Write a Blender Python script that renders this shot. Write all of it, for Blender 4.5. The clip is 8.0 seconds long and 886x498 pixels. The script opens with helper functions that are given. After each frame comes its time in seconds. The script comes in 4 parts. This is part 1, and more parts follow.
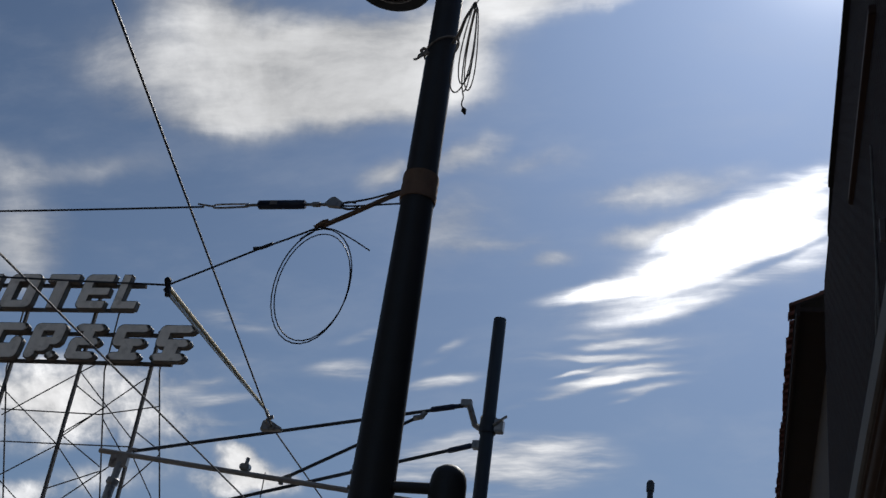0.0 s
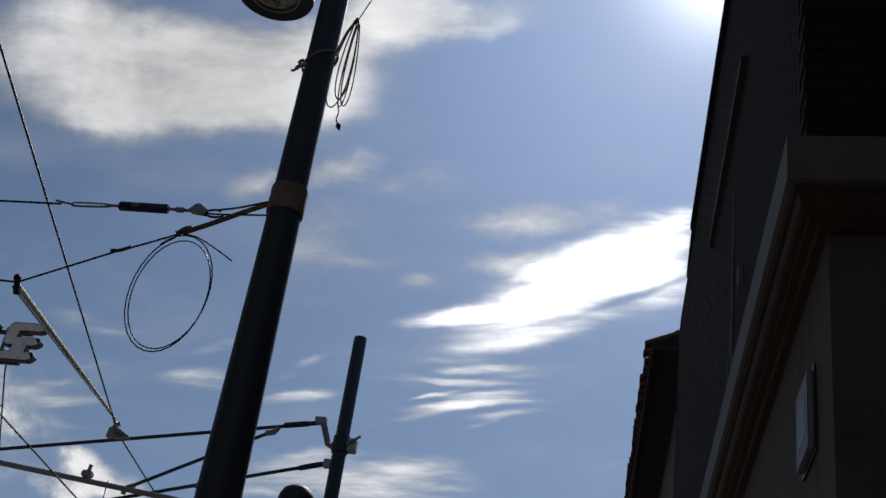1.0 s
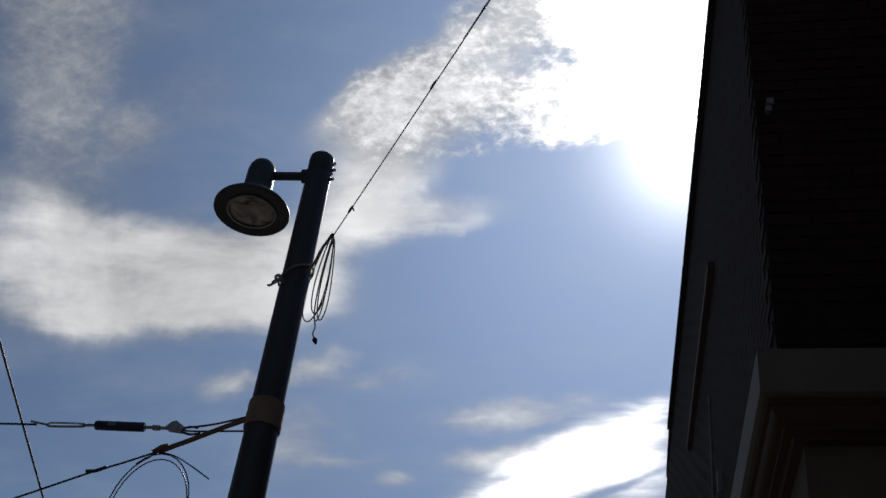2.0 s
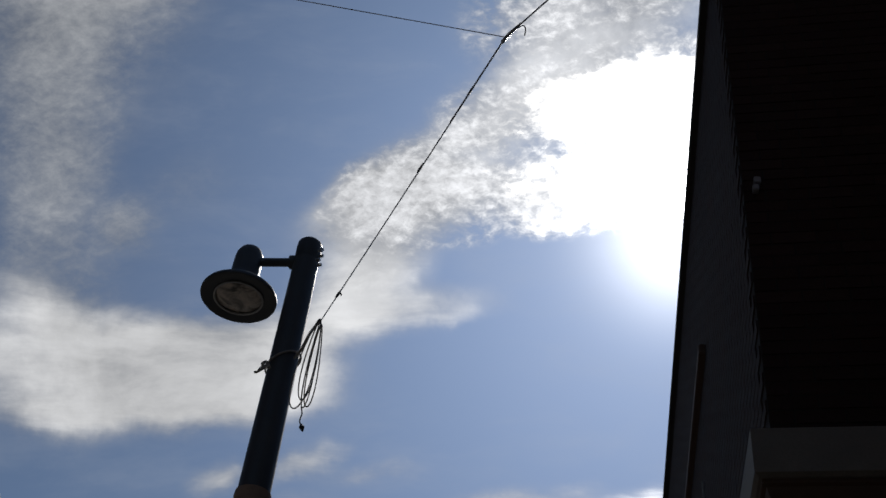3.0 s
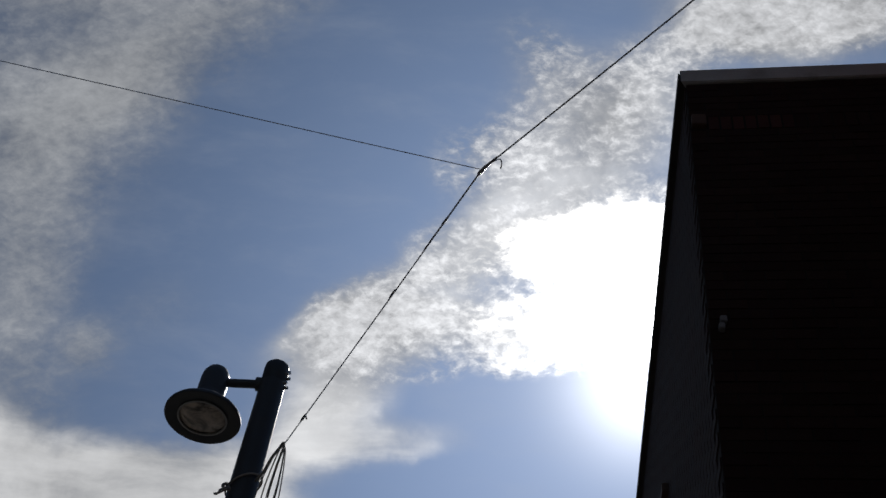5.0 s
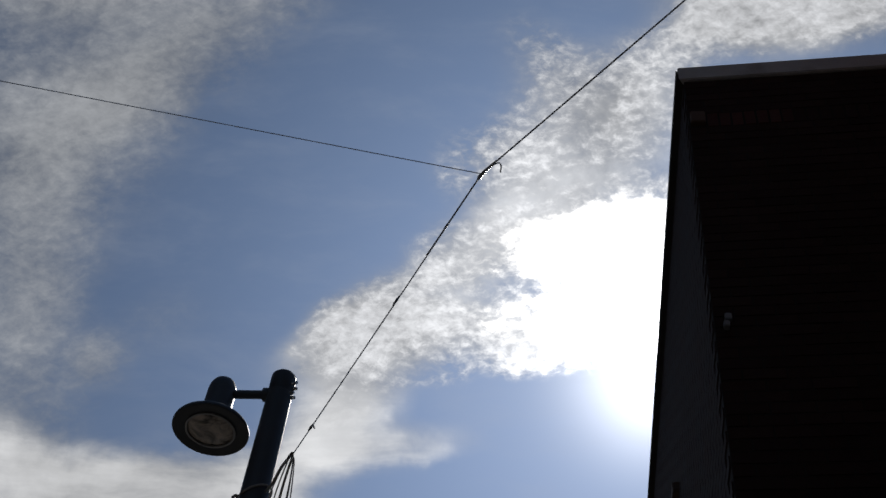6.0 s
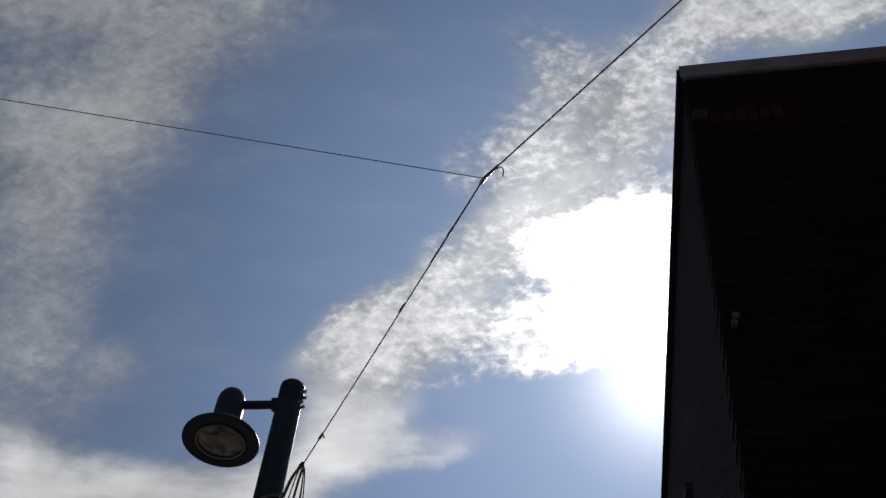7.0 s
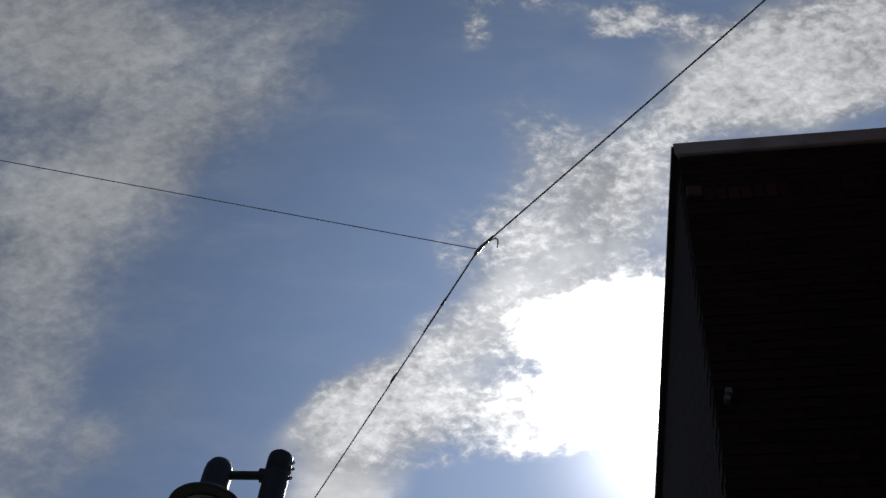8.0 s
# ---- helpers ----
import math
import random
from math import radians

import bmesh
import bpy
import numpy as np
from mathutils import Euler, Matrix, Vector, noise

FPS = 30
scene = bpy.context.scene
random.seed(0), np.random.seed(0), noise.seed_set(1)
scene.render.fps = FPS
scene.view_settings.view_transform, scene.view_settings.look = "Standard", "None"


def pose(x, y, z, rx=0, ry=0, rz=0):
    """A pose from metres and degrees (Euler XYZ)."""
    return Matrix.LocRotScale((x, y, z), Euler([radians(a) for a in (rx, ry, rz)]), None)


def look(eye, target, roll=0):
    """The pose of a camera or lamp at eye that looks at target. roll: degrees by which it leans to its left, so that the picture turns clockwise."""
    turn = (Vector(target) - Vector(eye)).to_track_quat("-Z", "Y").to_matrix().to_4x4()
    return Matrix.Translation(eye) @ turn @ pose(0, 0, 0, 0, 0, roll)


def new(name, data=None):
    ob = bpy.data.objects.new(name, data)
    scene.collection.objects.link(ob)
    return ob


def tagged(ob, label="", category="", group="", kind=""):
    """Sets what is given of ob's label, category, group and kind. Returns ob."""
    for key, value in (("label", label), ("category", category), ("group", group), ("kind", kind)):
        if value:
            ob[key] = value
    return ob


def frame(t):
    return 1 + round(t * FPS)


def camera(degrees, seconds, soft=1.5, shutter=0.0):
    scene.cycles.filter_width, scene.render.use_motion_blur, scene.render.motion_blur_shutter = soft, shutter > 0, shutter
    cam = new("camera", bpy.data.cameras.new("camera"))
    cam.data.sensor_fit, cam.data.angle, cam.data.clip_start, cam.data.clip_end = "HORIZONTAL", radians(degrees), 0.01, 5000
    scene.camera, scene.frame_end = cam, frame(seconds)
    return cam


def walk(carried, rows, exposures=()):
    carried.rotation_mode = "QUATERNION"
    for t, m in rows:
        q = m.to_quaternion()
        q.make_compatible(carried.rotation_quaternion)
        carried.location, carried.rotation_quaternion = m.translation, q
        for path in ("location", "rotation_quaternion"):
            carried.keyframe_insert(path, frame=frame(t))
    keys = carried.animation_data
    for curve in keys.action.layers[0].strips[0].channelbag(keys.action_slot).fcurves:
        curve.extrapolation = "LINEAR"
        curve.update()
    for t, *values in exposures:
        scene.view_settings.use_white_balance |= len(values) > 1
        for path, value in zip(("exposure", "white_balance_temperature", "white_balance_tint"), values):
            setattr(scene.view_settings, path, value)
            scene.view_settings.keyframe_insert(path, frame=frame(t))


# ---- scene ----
# ---- camera and path: held in the hand, turning and tipping up ----
cam = camera(39.23, 8.0)
EYE = 1.6
ROWS = [
    (0.0, 0.012, -0.007, -0.015, 119.11, -7.17, 12.61),
    (0.5, -0.022, 0.029, 0.015, 120.21, -7.91, 8.49),
    (1.0, -0.000, 0.060, 0.035, 120.92, -7.55, 5.23),
    (1.5, 0.009, -0.029, -0.004, 124.77, -6.27, 3.97),
    (1.7, 0.001, -0.077, 0.052, 127.46, -5.96, 4.63),
    (2.8, -0.013, 0.000, 0.091, 132.53, -5.10, 5.13),
    (3.0, 0.004, 0.015, 0.084, 134.12, -5.10, 5.05),
    (3.5, -0.013, -0.002, 0.042, 136.86, -5.75, 3.83),
    (4.0, -0.030, 0.020, 0.028, 139.26, -6.22, 2.36),
    (4.5, -0.023, -0.001, -0.012, 140.59, -6.13, 1.73),
    (6.0, 0.011, -0.003, 0.025, 140.57, -4.78, 3.71),
    (6.5, 0.010, -0.002, 0.032, 140.74, -4.64, 3.72),
    (7.0, 0.033, 0.002, 0.068, 140.54, -4.08, 5.19),
    (7.5, 0.029, 0.010, 0.070, 140.88, -4.01, 5.29),
    (8.0, 0.021, 0.039, 0.037, 144.25, -4.53, 3.99),
]
walk(cam, [(t, pose(x, y, EYE + z, rx, ry, rz)) for t, x, y, z, rx, ry, rz in ROWS],
     exposures=[(0.0, 0.16), (1.5, 0.13), (3.0, 0.02), (4.5, -0.02), (8.0, -0.05)])

# ---- world: sky with clouds, one sun ----
SUN_AZ, SUN_EL = 5.35, 45.2
SUN_DIR = Vector((math.sin(radians(SUN_AZ)) * math.cos(radians(SUN_EL)), math.cos(radians(SUN_AZ)) * math.cos(radians(SUN_EL)), math.sin(radians(SUN_EL))))
scene.view_settings.exposure = 0.0
SKY_GAIN = 0.043
world = bpy.data.worlds.new("sky")
scene.world = world
world.use_nodes = True
wt = world.node_tree
wt.nodes.clear()


class Nodes:
    """Small helpers to write node sums plainly."""

    def __init__(self, tree):
        self.tree = tree

    def add(self, kind):
        return self.tree.nodes.new(kind)

    def put(self, socket, value):
        if isinstance(value, bpy.types.NodeSocket):
            self.tree.links.new(value, socket)
        elif value is not None:
            socket.default_value = value

    def math(self, op, a, b=None, c=None, clamp=False):
        n = self.add("ShaderNodeMath")
        n.operation, n.use_clamp = op, clamp
        for s, v in zip(n.inputs, (a, b, c)):
            self.put(s, v)
        return n.outputs[0]

    def vec(self, op, a, b=None, scale=None):
        n = self.add("ShaderNodeVectorMath")
        n.operation = op
        self.put(n.inputs[0], a)
        self.put(n.inputs[1], b)
        if scale is not None:
            self.put(n.inputs["Scale"], scale)
        return n.outputs["Value"] if op in ("DOT_PRODUCT", "LENGTH") else n.outputs["Vector"]

    def noise(self, vector, scale, detail=4.0, rough=0.55, distortion=0.0):
        n = self.add("ShaderNodeTexNoise")
        self.put(n.inputs["Vector"], vector)
        n.inputs["Scale"].default_value, n.inputs["Detail"].default_value = scale, detail
        n.inputs["Roughness"].default_value, n.inputs["Distortion"].default_value = rough, distortion
        return n

    def smooth(self, v, lo, hi, a=0.0, b=1.0):
        n = self.add("ShaderNodeMapRange")
        n.interpolation_type = "SMOOTHSTEP"
        for i, x in enumerate((v, lo, hi, a, b)):
            self.put(n.inputs[i], x)
        return n.outputs[0]

    def mapping(self, vector, loc=(0, 0, 0), rot=(0, 0, 0), size=(1, 1, 1), kind="POINT"):
        n = self.add("ShaderNodeMapping")
        n.vector_type = kind
        self.put(n.inputs["Vector"], vector)
        n.inputs["Location"].default_value, n.inputs["Rotation"].default_value, n.inputs["Scale"].default_value = loc, rot, size
        return n.outputs[0]

    def mix(self, f, a, b):
        n = self.add("ShaderNodeMix")
        n.data_type = "RGBA"
        self.put(n.inputs[0], f)
        self.put(n.inputs[6], a)
        self.put(n.inputs[7], b)
        return n.outputs[2]


W = Nodes(wt)
ray = W.vec("NORMALIZE", W.add("ShaderNodeTexCoord").outputs["Generated"])
sky = W.add("ShaderNodeTexSky")
sky.sky_type, sky.sun_disc = "NISHITA", False
sky.sun_elevation, sky.sun_rotation = radians(SUN_EL), radians(SUN_AZ)
sky.altitude, sky.air_density, sky.dust_density, sky.ozone_density = 700, 1.0, 0.35, 2.0

# a plane of cloud coordinates, square to the middle of the seen sky
SKY_RIGHT, SKY_UP, SKY_MID = (0.9923, 0.0809, 0.0935), (-0.0096, -0.7035, 0.7106), (-0.1232, 0.7061, 0.6973)
ahead = W.vec("DOT_PRODUCT", ray, SKY_MID)
depth = W.math("MAXIMUM", ahead, 0.15)
cu = W.math("DIVIDE", W.vec("DOT_PRODUCT", ray, SKY_RIGHT), depth)
cv = W.math("DIVIDE", W.vec("DOT_PRODUCT", ray, SKY_UP), depth)
comb = W.add("ShaderNodeCombineXYZ")
W.put(comb.inputs[0], cu)
W.put(comb.inputs[1], cv)
plane = comb.outputs[0]
# ragged edges: bend the plane by two sizes of noise
bend = W.vec("SUBTRACT", W.noise(plane, 9, 4, 0.55).outputs["Color"], (0.5, 0.5, 0.5))
bend2 = W.vec("SUBTRACT", W.noise(plane, 34, 3, 0.6).outputs["Color"], (0.5, 0.5, 0.5))
bent = W.vec("ADD", plane, W.vec("ADD", W.vec("SCALE", bend, scale=0.045), W.vec("SCALE", bend2, scale=0.012)))

bent = W.vec("MULTIPLY", bent, (1, 1, 0))
calm = W.vec("ADD", plane, W.vec("MULTIPLY", bend, (0.03, 0.02, 0.0)))
sums = {}


def puff(u, v, a, b, turn, weight, kind):
    """One soft oval of cloud on the sky's plane: place, half axes, turn in degrees, weight."""
    local = W.mapping(calm if kind in "bwh" else bent, (u, v, 0), (0, 0, radians(turn)), (a * 1.3, b * 1.3, 1), "TEXTURE")
    m = W.smooth(W.vec("LENGTH", local), 1.45, 0.0, 0.0, weight)
    sums[kind] = W.math("ADD", sums[kind], m) if kind in sums else m


# ovals of the clouds, kind by kind
puff(-0.314, -0.098, 0.092, 0.040, -8, 0.54, "a")
puff(-0.239, -0.098, 0.097, 0.037, -4, 1.10, "a")
puff(-0.172, -0.092, 0.072, 0.030, 6, 1.02, "a")
puff(-0.277, -0.064, 0.077, 0.023, -20, 0.54, "a")
puff(-0.104, -0.056, 0.062, 0.026, 30, 0.79, "a")
puff(-0.060, -0.032, 0.051, 0.031, 42, 0.60, "a")
puff(-0.031, -0.057, 0.046, 0.012, 2, 0.60, "a")
puff(-0.078, 0.000, 0.036, 0.031, 50, 0.50, "a")
puff(-0.145, -0.120, 0.056, 0.019, 10, 0.60, "a")
puff(-0.239, -0.137, 0.077, 0.015, -6, 0.43, "a")
puff(-0.314, -0.137, 0.072, 0.016, -4, 0.48, "a")
puff(-0.391, -0.088, 0.056, 0.028, -20, 0.24, "a")
puff(-0.200, -0.122, 0.062, 0.015, 0, 0.48, "a")
puff(-0.331, -0.039, 0.036, 0.021, -35, 0.42, "a")
puff(0.005, -0.062, 0.026, 0.006, 6, 0.26, "a")
puff(-0.236, -0.021, 0.056, 0.015, -20, 0.17, "a")
puff(-0.117, -0.175, 0.031, 0.010, 24, 0.90, "a")
puff(-0.181, -0.194, 0.024, 0.011, 18, 0.96, "a")
puff(-0.132, -0.238, 0.038, 0.024, 30, 0.72, "a")
puff(-0.067, -0.184, 0.036, 0.008, 4, 0.54, "a")
puff(-0.515, -0.231, 0.038, 0.038, 60, 0.74, "a")
puff(-0.509, -0.164, 0.031, 0.018, 0, 0.36, "a")
puff(-0.433, -0.169, 0.067, 0.010, 2, 0.31, "a")
puff(0.082, -0.269, 0.076, 0.027, 24, 1.09, "b")
puff(0.112, -0.235, 0.050, 0.019, 12, 0.94, "b")
puff(0.034, -0.290, 0.069, 0.012, 14, 0.98, "b")
puff(0.156, -0.248, 0.027, 0.030, 20, 0.92, "b")
puff(-0.020, -0.297, 0.039, 0.006, 8, 0.76, "b")
puff(0.029, -0.317, 0.050, 0.009, 7, 0.83, "b")
puff(0.116, -0.293, 0.055, 0.008, 17, 0.57, "b")
puff(0.163, -0.207, 0.018, 0.011, 20, 0.40, "b")
puff(0.141, -0.272, 0.041, 0.003, 24, -0.50, "b")
puff(0.148, -0.240, 0.025, 0.005, 12, -0.34, "b")
puff(0.010, -0.302, 0.037, 0.002, 8, -0.30, "b")
puff(0.041, -0.213, 0.062, 0.012, 4, 0.84, "a")
puff(0.026, -0.247, 0.038, 0.008, 10, 0.78, "a")
puff(-0.095, -0.257, 0.036, 0.007, 4, 0.48, "a")
puff(-0.056, -0.271, 0.018, 0.007, 10, 0.72, "a")
puff(0.009, -0.342, 0.034, 0.004, 4, 0.60, "w")
puff(-0.003, -0.355, 0.043, 0.003, -2, 0.72, "w")
puff(0.018, -0.365, 0.032, 0.003, 6, 0.70, "w")
puff(-0.006, -0.376, 0.041, 0.004, 8, 0.75, "w")
puff(-0.045, -0.388, 0.037, 0.003, 13, 0.60, "w")
puff(0.026, -0.384, 0.027, 0.003, 10, 0.42, "w")
puff(-0.072, -0.352, 0.019, 0.004, 4, 0.40, "w")
puff(0.046, -0.346, 0.027, 0.004, 8, 0.30, "w")
puff(-0.014, -0.334, 0.032, 0.003, 2, 0.30, "w")
puff(-0.025, -0.366, 0.023, 0.002, 12, 0.50, "w")
puff(0.036, -0.373, 0.027, 0.002, 4, 0.35, "w")
puff(0.014, -0.391, 0.018, 0.002, 18, 0.35, "w")
puff(-0.112, -0.455, 0.080, 0.021, 3, 1.10, "w")
puff(-0.057, -0.435, 0.034, 0.008, 8, 0.40, "w")
puff(-0.155, -0.433, 0.034, 0.008, 12, 0.40, "w")
puff(-0.234, -0.360, 0.027, 0.008, 0, 0.42, "w")
puff(-0.156, -0.374, 0.034, 0.005, 8, 0.55, "w")
puff(-0.144, -0.345, 0.022, 0.004, 25, 0.32, "w")
puff(-0.320, -0.311, 0.034, 0.009, -5, 0.45, "w")
puff(-0.217, -0.330, 0.018, 0.004, 20, 0.30, "w")
puff(-0.492, -0.382, 0.082, 0.030, 6, 0.94, "c")
puff(-0.526, -0.365, 0.050, 0.023, 0, 0.55, "c")
puff(-0.416, -0.411, 0.046, 0.018, 0, 0.47, "c")
puff(-0.482, -0.460, 0.087, 0.016, 10, 0.34, "c")
puff(-0.560, -0.470, 0.027, 0.011, 0, 0.78, "c")
puff(-0.338, -0.439, 0.019, 0.012, -20, 1.49, "c")
puff(-0.317, -0.460, 0.027, 0.012, -14, 1.30, "c")
puff(-0.356, -0.462, 0.023, 0.014, 0, 0.91, "c")
puff(-0.371, -0.370, 0.039, 0.006, 10, 0.62, "w")
puff(-0.373, -0.390, 0.046, 0.008, 6, 0.60, "w")
puff(-0.365, -0.408, 0.032, 0.009, 0, 0.42, "w")
puff(-0.330, -0.349, 0.025, 0.006, 8, 0.30, "w")
puff(-0.013, 0.047, 0.069, 0.025, 25, 0.83, "f")
puff(-0.060, 0.033, 0.034, 0.023, 42, 0.67, "f")
puff(-0.037, 0.059, 0.039, 0.016, 32, 0.56, "f")
puff(0.021, 0.092, 0.048, 0.023, 38, 0.69, "f")
puff(0.055, 0.036, 0.060, 0.018, -4, 0.81, "f")
puff(0.079, 0.015, 0.057, 0.010, -3, 0.69, "f")
puff(0.034, 0.004, 0.050, 0.007, 2, 0.38, "f")
puff(0.124, 0.020, 0.027, 0.008, -10, 0.67, "f")
puff(-0.047, -0.005, 0.041, 0.021, 45, 0.40, "f")
puff(0.075, 0.173, 0.039, 0.027, 35, 0.47, "f")
puff(0.117, 0.220, 0.055, 0.034, 40, 0.56, "f")
puff(0.167, 0.201, 0.048, 0.023, 30, 0.58, "f")
puff(0.177, 0.246, 0.041, 0.027, 32, 0.56, "f")
puff(0.101, 0.273, 0.021, 0.034, 55, 0.38, "f")
puff(0.042, 0.185, 0.030, 0.021, 40, 0.36, "f")
puff(0.189, 0.162, 0.032, 0.011, 10, 0.45, "f")
puff(0.084, 0.129, 0.041, 0.014, 25, 0.56, "f")
puff(0.101, 0.156, 0.055, 0.007, 18, -0.22, "f")
puff(0.161, 0.173, 0.041, 0.006, 14, -0.20, "f")
puff(0.129, 0.159, 0.069, 0.018, 16, 0.28, "f")
puff(0.060, 0.077, 0.034, 0.007, 8, -0.40, "f")
puff(0.026, 0.071, 0.027, 0.006, 0, -0.30, "f")
puff(0.145, 0.226, 0.023, 0.010, 50, -0.25, "f")
puff(-0.005, 0.070, 0.032, 0.005, 5, -0.25, "f")
puff(0.341, 0.332, 0.082, 0.041, 16, 1.34, "f")
puff(0.270, 0.349, 0.050, 0.025, 16, 0.76, "f")
puff(0.209, 0.366, 0.050, 0.013, -10, 0.65, "f")
puff(0.175, 0.366, 0.021, 0.010, 0, 0.62, "f")
puff(0.046, 0.361, 0.009, 0.014, 0, 0.67, "f")
puff(0.223, 0.287, 0.050, 0.021, 22, 0.56, "f")
puff(0.312, 0.304, 0.073, 0.023, 10, 1.06, "f")
puff(0.265, 0.308, 0.041, 0.016, 20, 0.56, "f")
puff(0.089, 0.380, 0.050, 0.006, 0, 0.38, "f")
puff(0.373, 0.377, 0.046, 0.023, 0, 0.56, "f")
puff(0.320, 0.298, 0.032, 0.007, 20, -0.40, "f")
puff(0.286, 0.317, 0.021, 0.006, 50, -0.30, "f")
puff(0.237, 0.344, 0.027, 0.012, 40, -0.40, "f")
puff(0.352, 0.357, 0.027, 0.006, 20, -0.25, "f")
puff(0.154, 0.103, 0.060, 0.029, 12, 0.80, "g")
puff(0.078, 0.092, 0.039, 0.023, 25, 0.52, "g")
puff(0.080, 0.046, 0.041, 0.016, 0, 0.50, "g")
puff(0.105, 0.109, 0.034, 0.016, 22, 0.70, "g")
puff(0.121, 0.060, 0.043, 0.020, -2, 0.80, "g")
puff(0.187, 0.056, 0.041, 0.037, 0, 1.20, "g")
puff(0.180, 0.133, 0.046, 0.021, 10, 0.95, "g")
puff(0.114, 0.124, 0.037, 0.012, 14, 0.60, "g")
puff(0.133, 0.025, 0.034, 0.010, -12, 0.62, "g")
puff(0.092, 0.077, 0.023, 0.006, -4, -0.50, "g")
puff(-0.005, 0.056, 0.085, 0.031, 28, 0.80, "h")
puff(0.055, 0.035, 0.073, 0.023, 0, 0.75, "h")
puff(0.070, 0.122, 0.064, 0.024, 25, 0.60, "h")
puff(0.127, 0.204, 0.069, 0.043, 38, 0.85, "h")
puff(0.175, 0.227, 0.050, 0.043, 30, 0.75, "h")
puff(0.312, 0.304, 0.078, 0.025, 10, 1.00, "h")
puff(0.097, 0.261, 0.027, 0.037, 55, 0.35, "h")
puff(-0.058, 0.026, 0.039, 0.027, 42, 0.55, "h")
puff(-0.037, 0.059, 0.039, 0.016, 32, 0.50, "h")
puff(-0.042, -0.013, 0.050, 0.023, 45, 0.50, "h")
puff(0.072, 0.175, 0.037, 0.023, 30, 0.30, "h")
puff(0.337, 0.337, 0.092, 0.050, 16, 1.10, "h")
puff(0.255, 0.334, 0.064, 0.027, 20, 0.50, "h")
puff(0.148, 0.119, 0.092, 0.050, 12, 0.70, "h")
puff(0.129, 0.159, 0.087, 0.018, 16, 0.30, "h")
puff(0.124, 0.039, 0.060, 0.021, -4, 0.80, "h")
puff(-0.013, -0.048, 0.050, 0.013, 2, 0.45, "h")
puff(-0.299, 0.356, 0.087, 0.049, 0, 1.30, "v")
puff(-0.193, 0.279, 0.074, 0.046, 28, 0.60, "v")
puff(-0.129, 0.310, 0.065, 0.031, 24, 0.40, "v")
puff(-0.303, 0.238, 0.105, 0.068, 20, 0.55, "v")
puff(-0.282, 0.181, 0.068, 0.068, 55, 0.42, "v")
puff(-0.319, 0.116, 0.046, 0.074, 10, 0.50, "v")
puff(-0.315, 0.035, 0.043, 0.068, 15, 0.40, "v")
puff(-0.153, 0.362, 0.080, 0.025, 12, 0.42, "v")
puff(-0.252, 0.011, 0.019, 0.021, 0, 0.58, "v")
puff(-0.206, 0.045, 0.043, 0.026, 20, 0.20, "v")
puff(-0.087, 0.375, 0.049, 0.019, 20, 0.22, "v")
puff(-0.242, 0.214, 0.056, 0.037, 40, 0.30, "v")
puff(-0.320, -0.026, 0.056, 0.031, -20, 0.30, "v")
puff(-0.195, 0.335, 0.041, 0.007, 20, -0.20, "v")

drift = W.vec("ADD", plane, W.vec("SCALE", bend, scale=0.02))


def streaks(turn, along, across, detail=8, rough=0.6, distort=0.2):
    return W.noise(W.mapping(drift, rot=(0, 0, radians(-turn)), size=(along, across, 1)), 1.0, detail, rough, distort).outputs[0]


soft = W.noise(plane, 7, 9, 0.6, 0.4).outputs[0]
even = W.vec("ADD", plane, W.vec("SCALE", bend2, scale=0.012))
fleece = W.noise(W.mapping(even, rot=(0, 0, radians(-28)), size=(1, 1.6, 1)), 78, 6, 0.64).outputs[0]
lumps = W.noise(even, 17, 7, 0.62).outputs[0]
# for each kind of cloud: texture and its strength, light thrown back and how it follows the texture,
# thickness that hides the sky, light of the thin rim, tint
KINDS = {
    "a": (W.math("ADD", W.math("MULTIPLY", streaks(-26, 5, 17, 9, 0.62), 0.5), W.math("MULTIPLY", soft, 0.5)), 2.7, 0.66, 2.3, 1.3, 0.62, (0.98, 0.99, 1.01)),
    "b": (W.math("ADD", W.math("MULTIPLY", streaks(19, 5, 26, 8, 0.62, 0.3), 0.7), W.math("MULTIPLY", soft, 0.3)), 3.2, 1.6, 1.2, 1.6, 0.34, (0.99, 0.99, 1.0)),
    "w": (streaks(9, 6, 40, 7, 0.56, 0.0), 3.6, 0.92, 1.2, 1.5, 0.58, (0.99, 0.99, 1.0)),
    "c": (W.math("ADD", W.math("MULTIPLY", lumps, 0.7), W.math("MULTIPLY", streaks(10, 8, 16), 0.3)), 3.6, 0.86, 2.4, 1.15, 0.62, (0.99, 0.99, 1.0)),
    "f": (W.math("ADD", W.math("MULTIPLY", fleece, 0.6), W.math("MULTIPLY", lumps, 0.4)), 3.3, 0.5, 2.6, 1.3, 0.62, (0.975, 0.99, 1.025)),
    "g": (W.math("ADD", W.math("MULTIPLY", fleece, 0.5), W.math("MULTIPLY", lumps, 0.5)), 3.6, 0.95, 2.0, 1.2, 0.4, (1.0, 0.995, 0.99)),
    "h": (W.math("ADD", W.math("MULTIPLY", soft, 0.6), W.math("MULTIPLY", lumps, 0.4)), 1.9, 0.42, 2.6, 1.35, 0.64, (0.955, 0.985, 1.045)),
    "v": (W.math("ADD", W.math("ADD", W.math("MULTIPLY", streaks(55, 9, 16, 9, 0.62), 0.32), W.math("MULTIPLY", fleece, 0.26)), W.math("MULTIPLY", soft, 0.42)), 2.4, 0.345, 2.3, 1.3, 0.74, (0.945, 0.985, 1.05)),
}
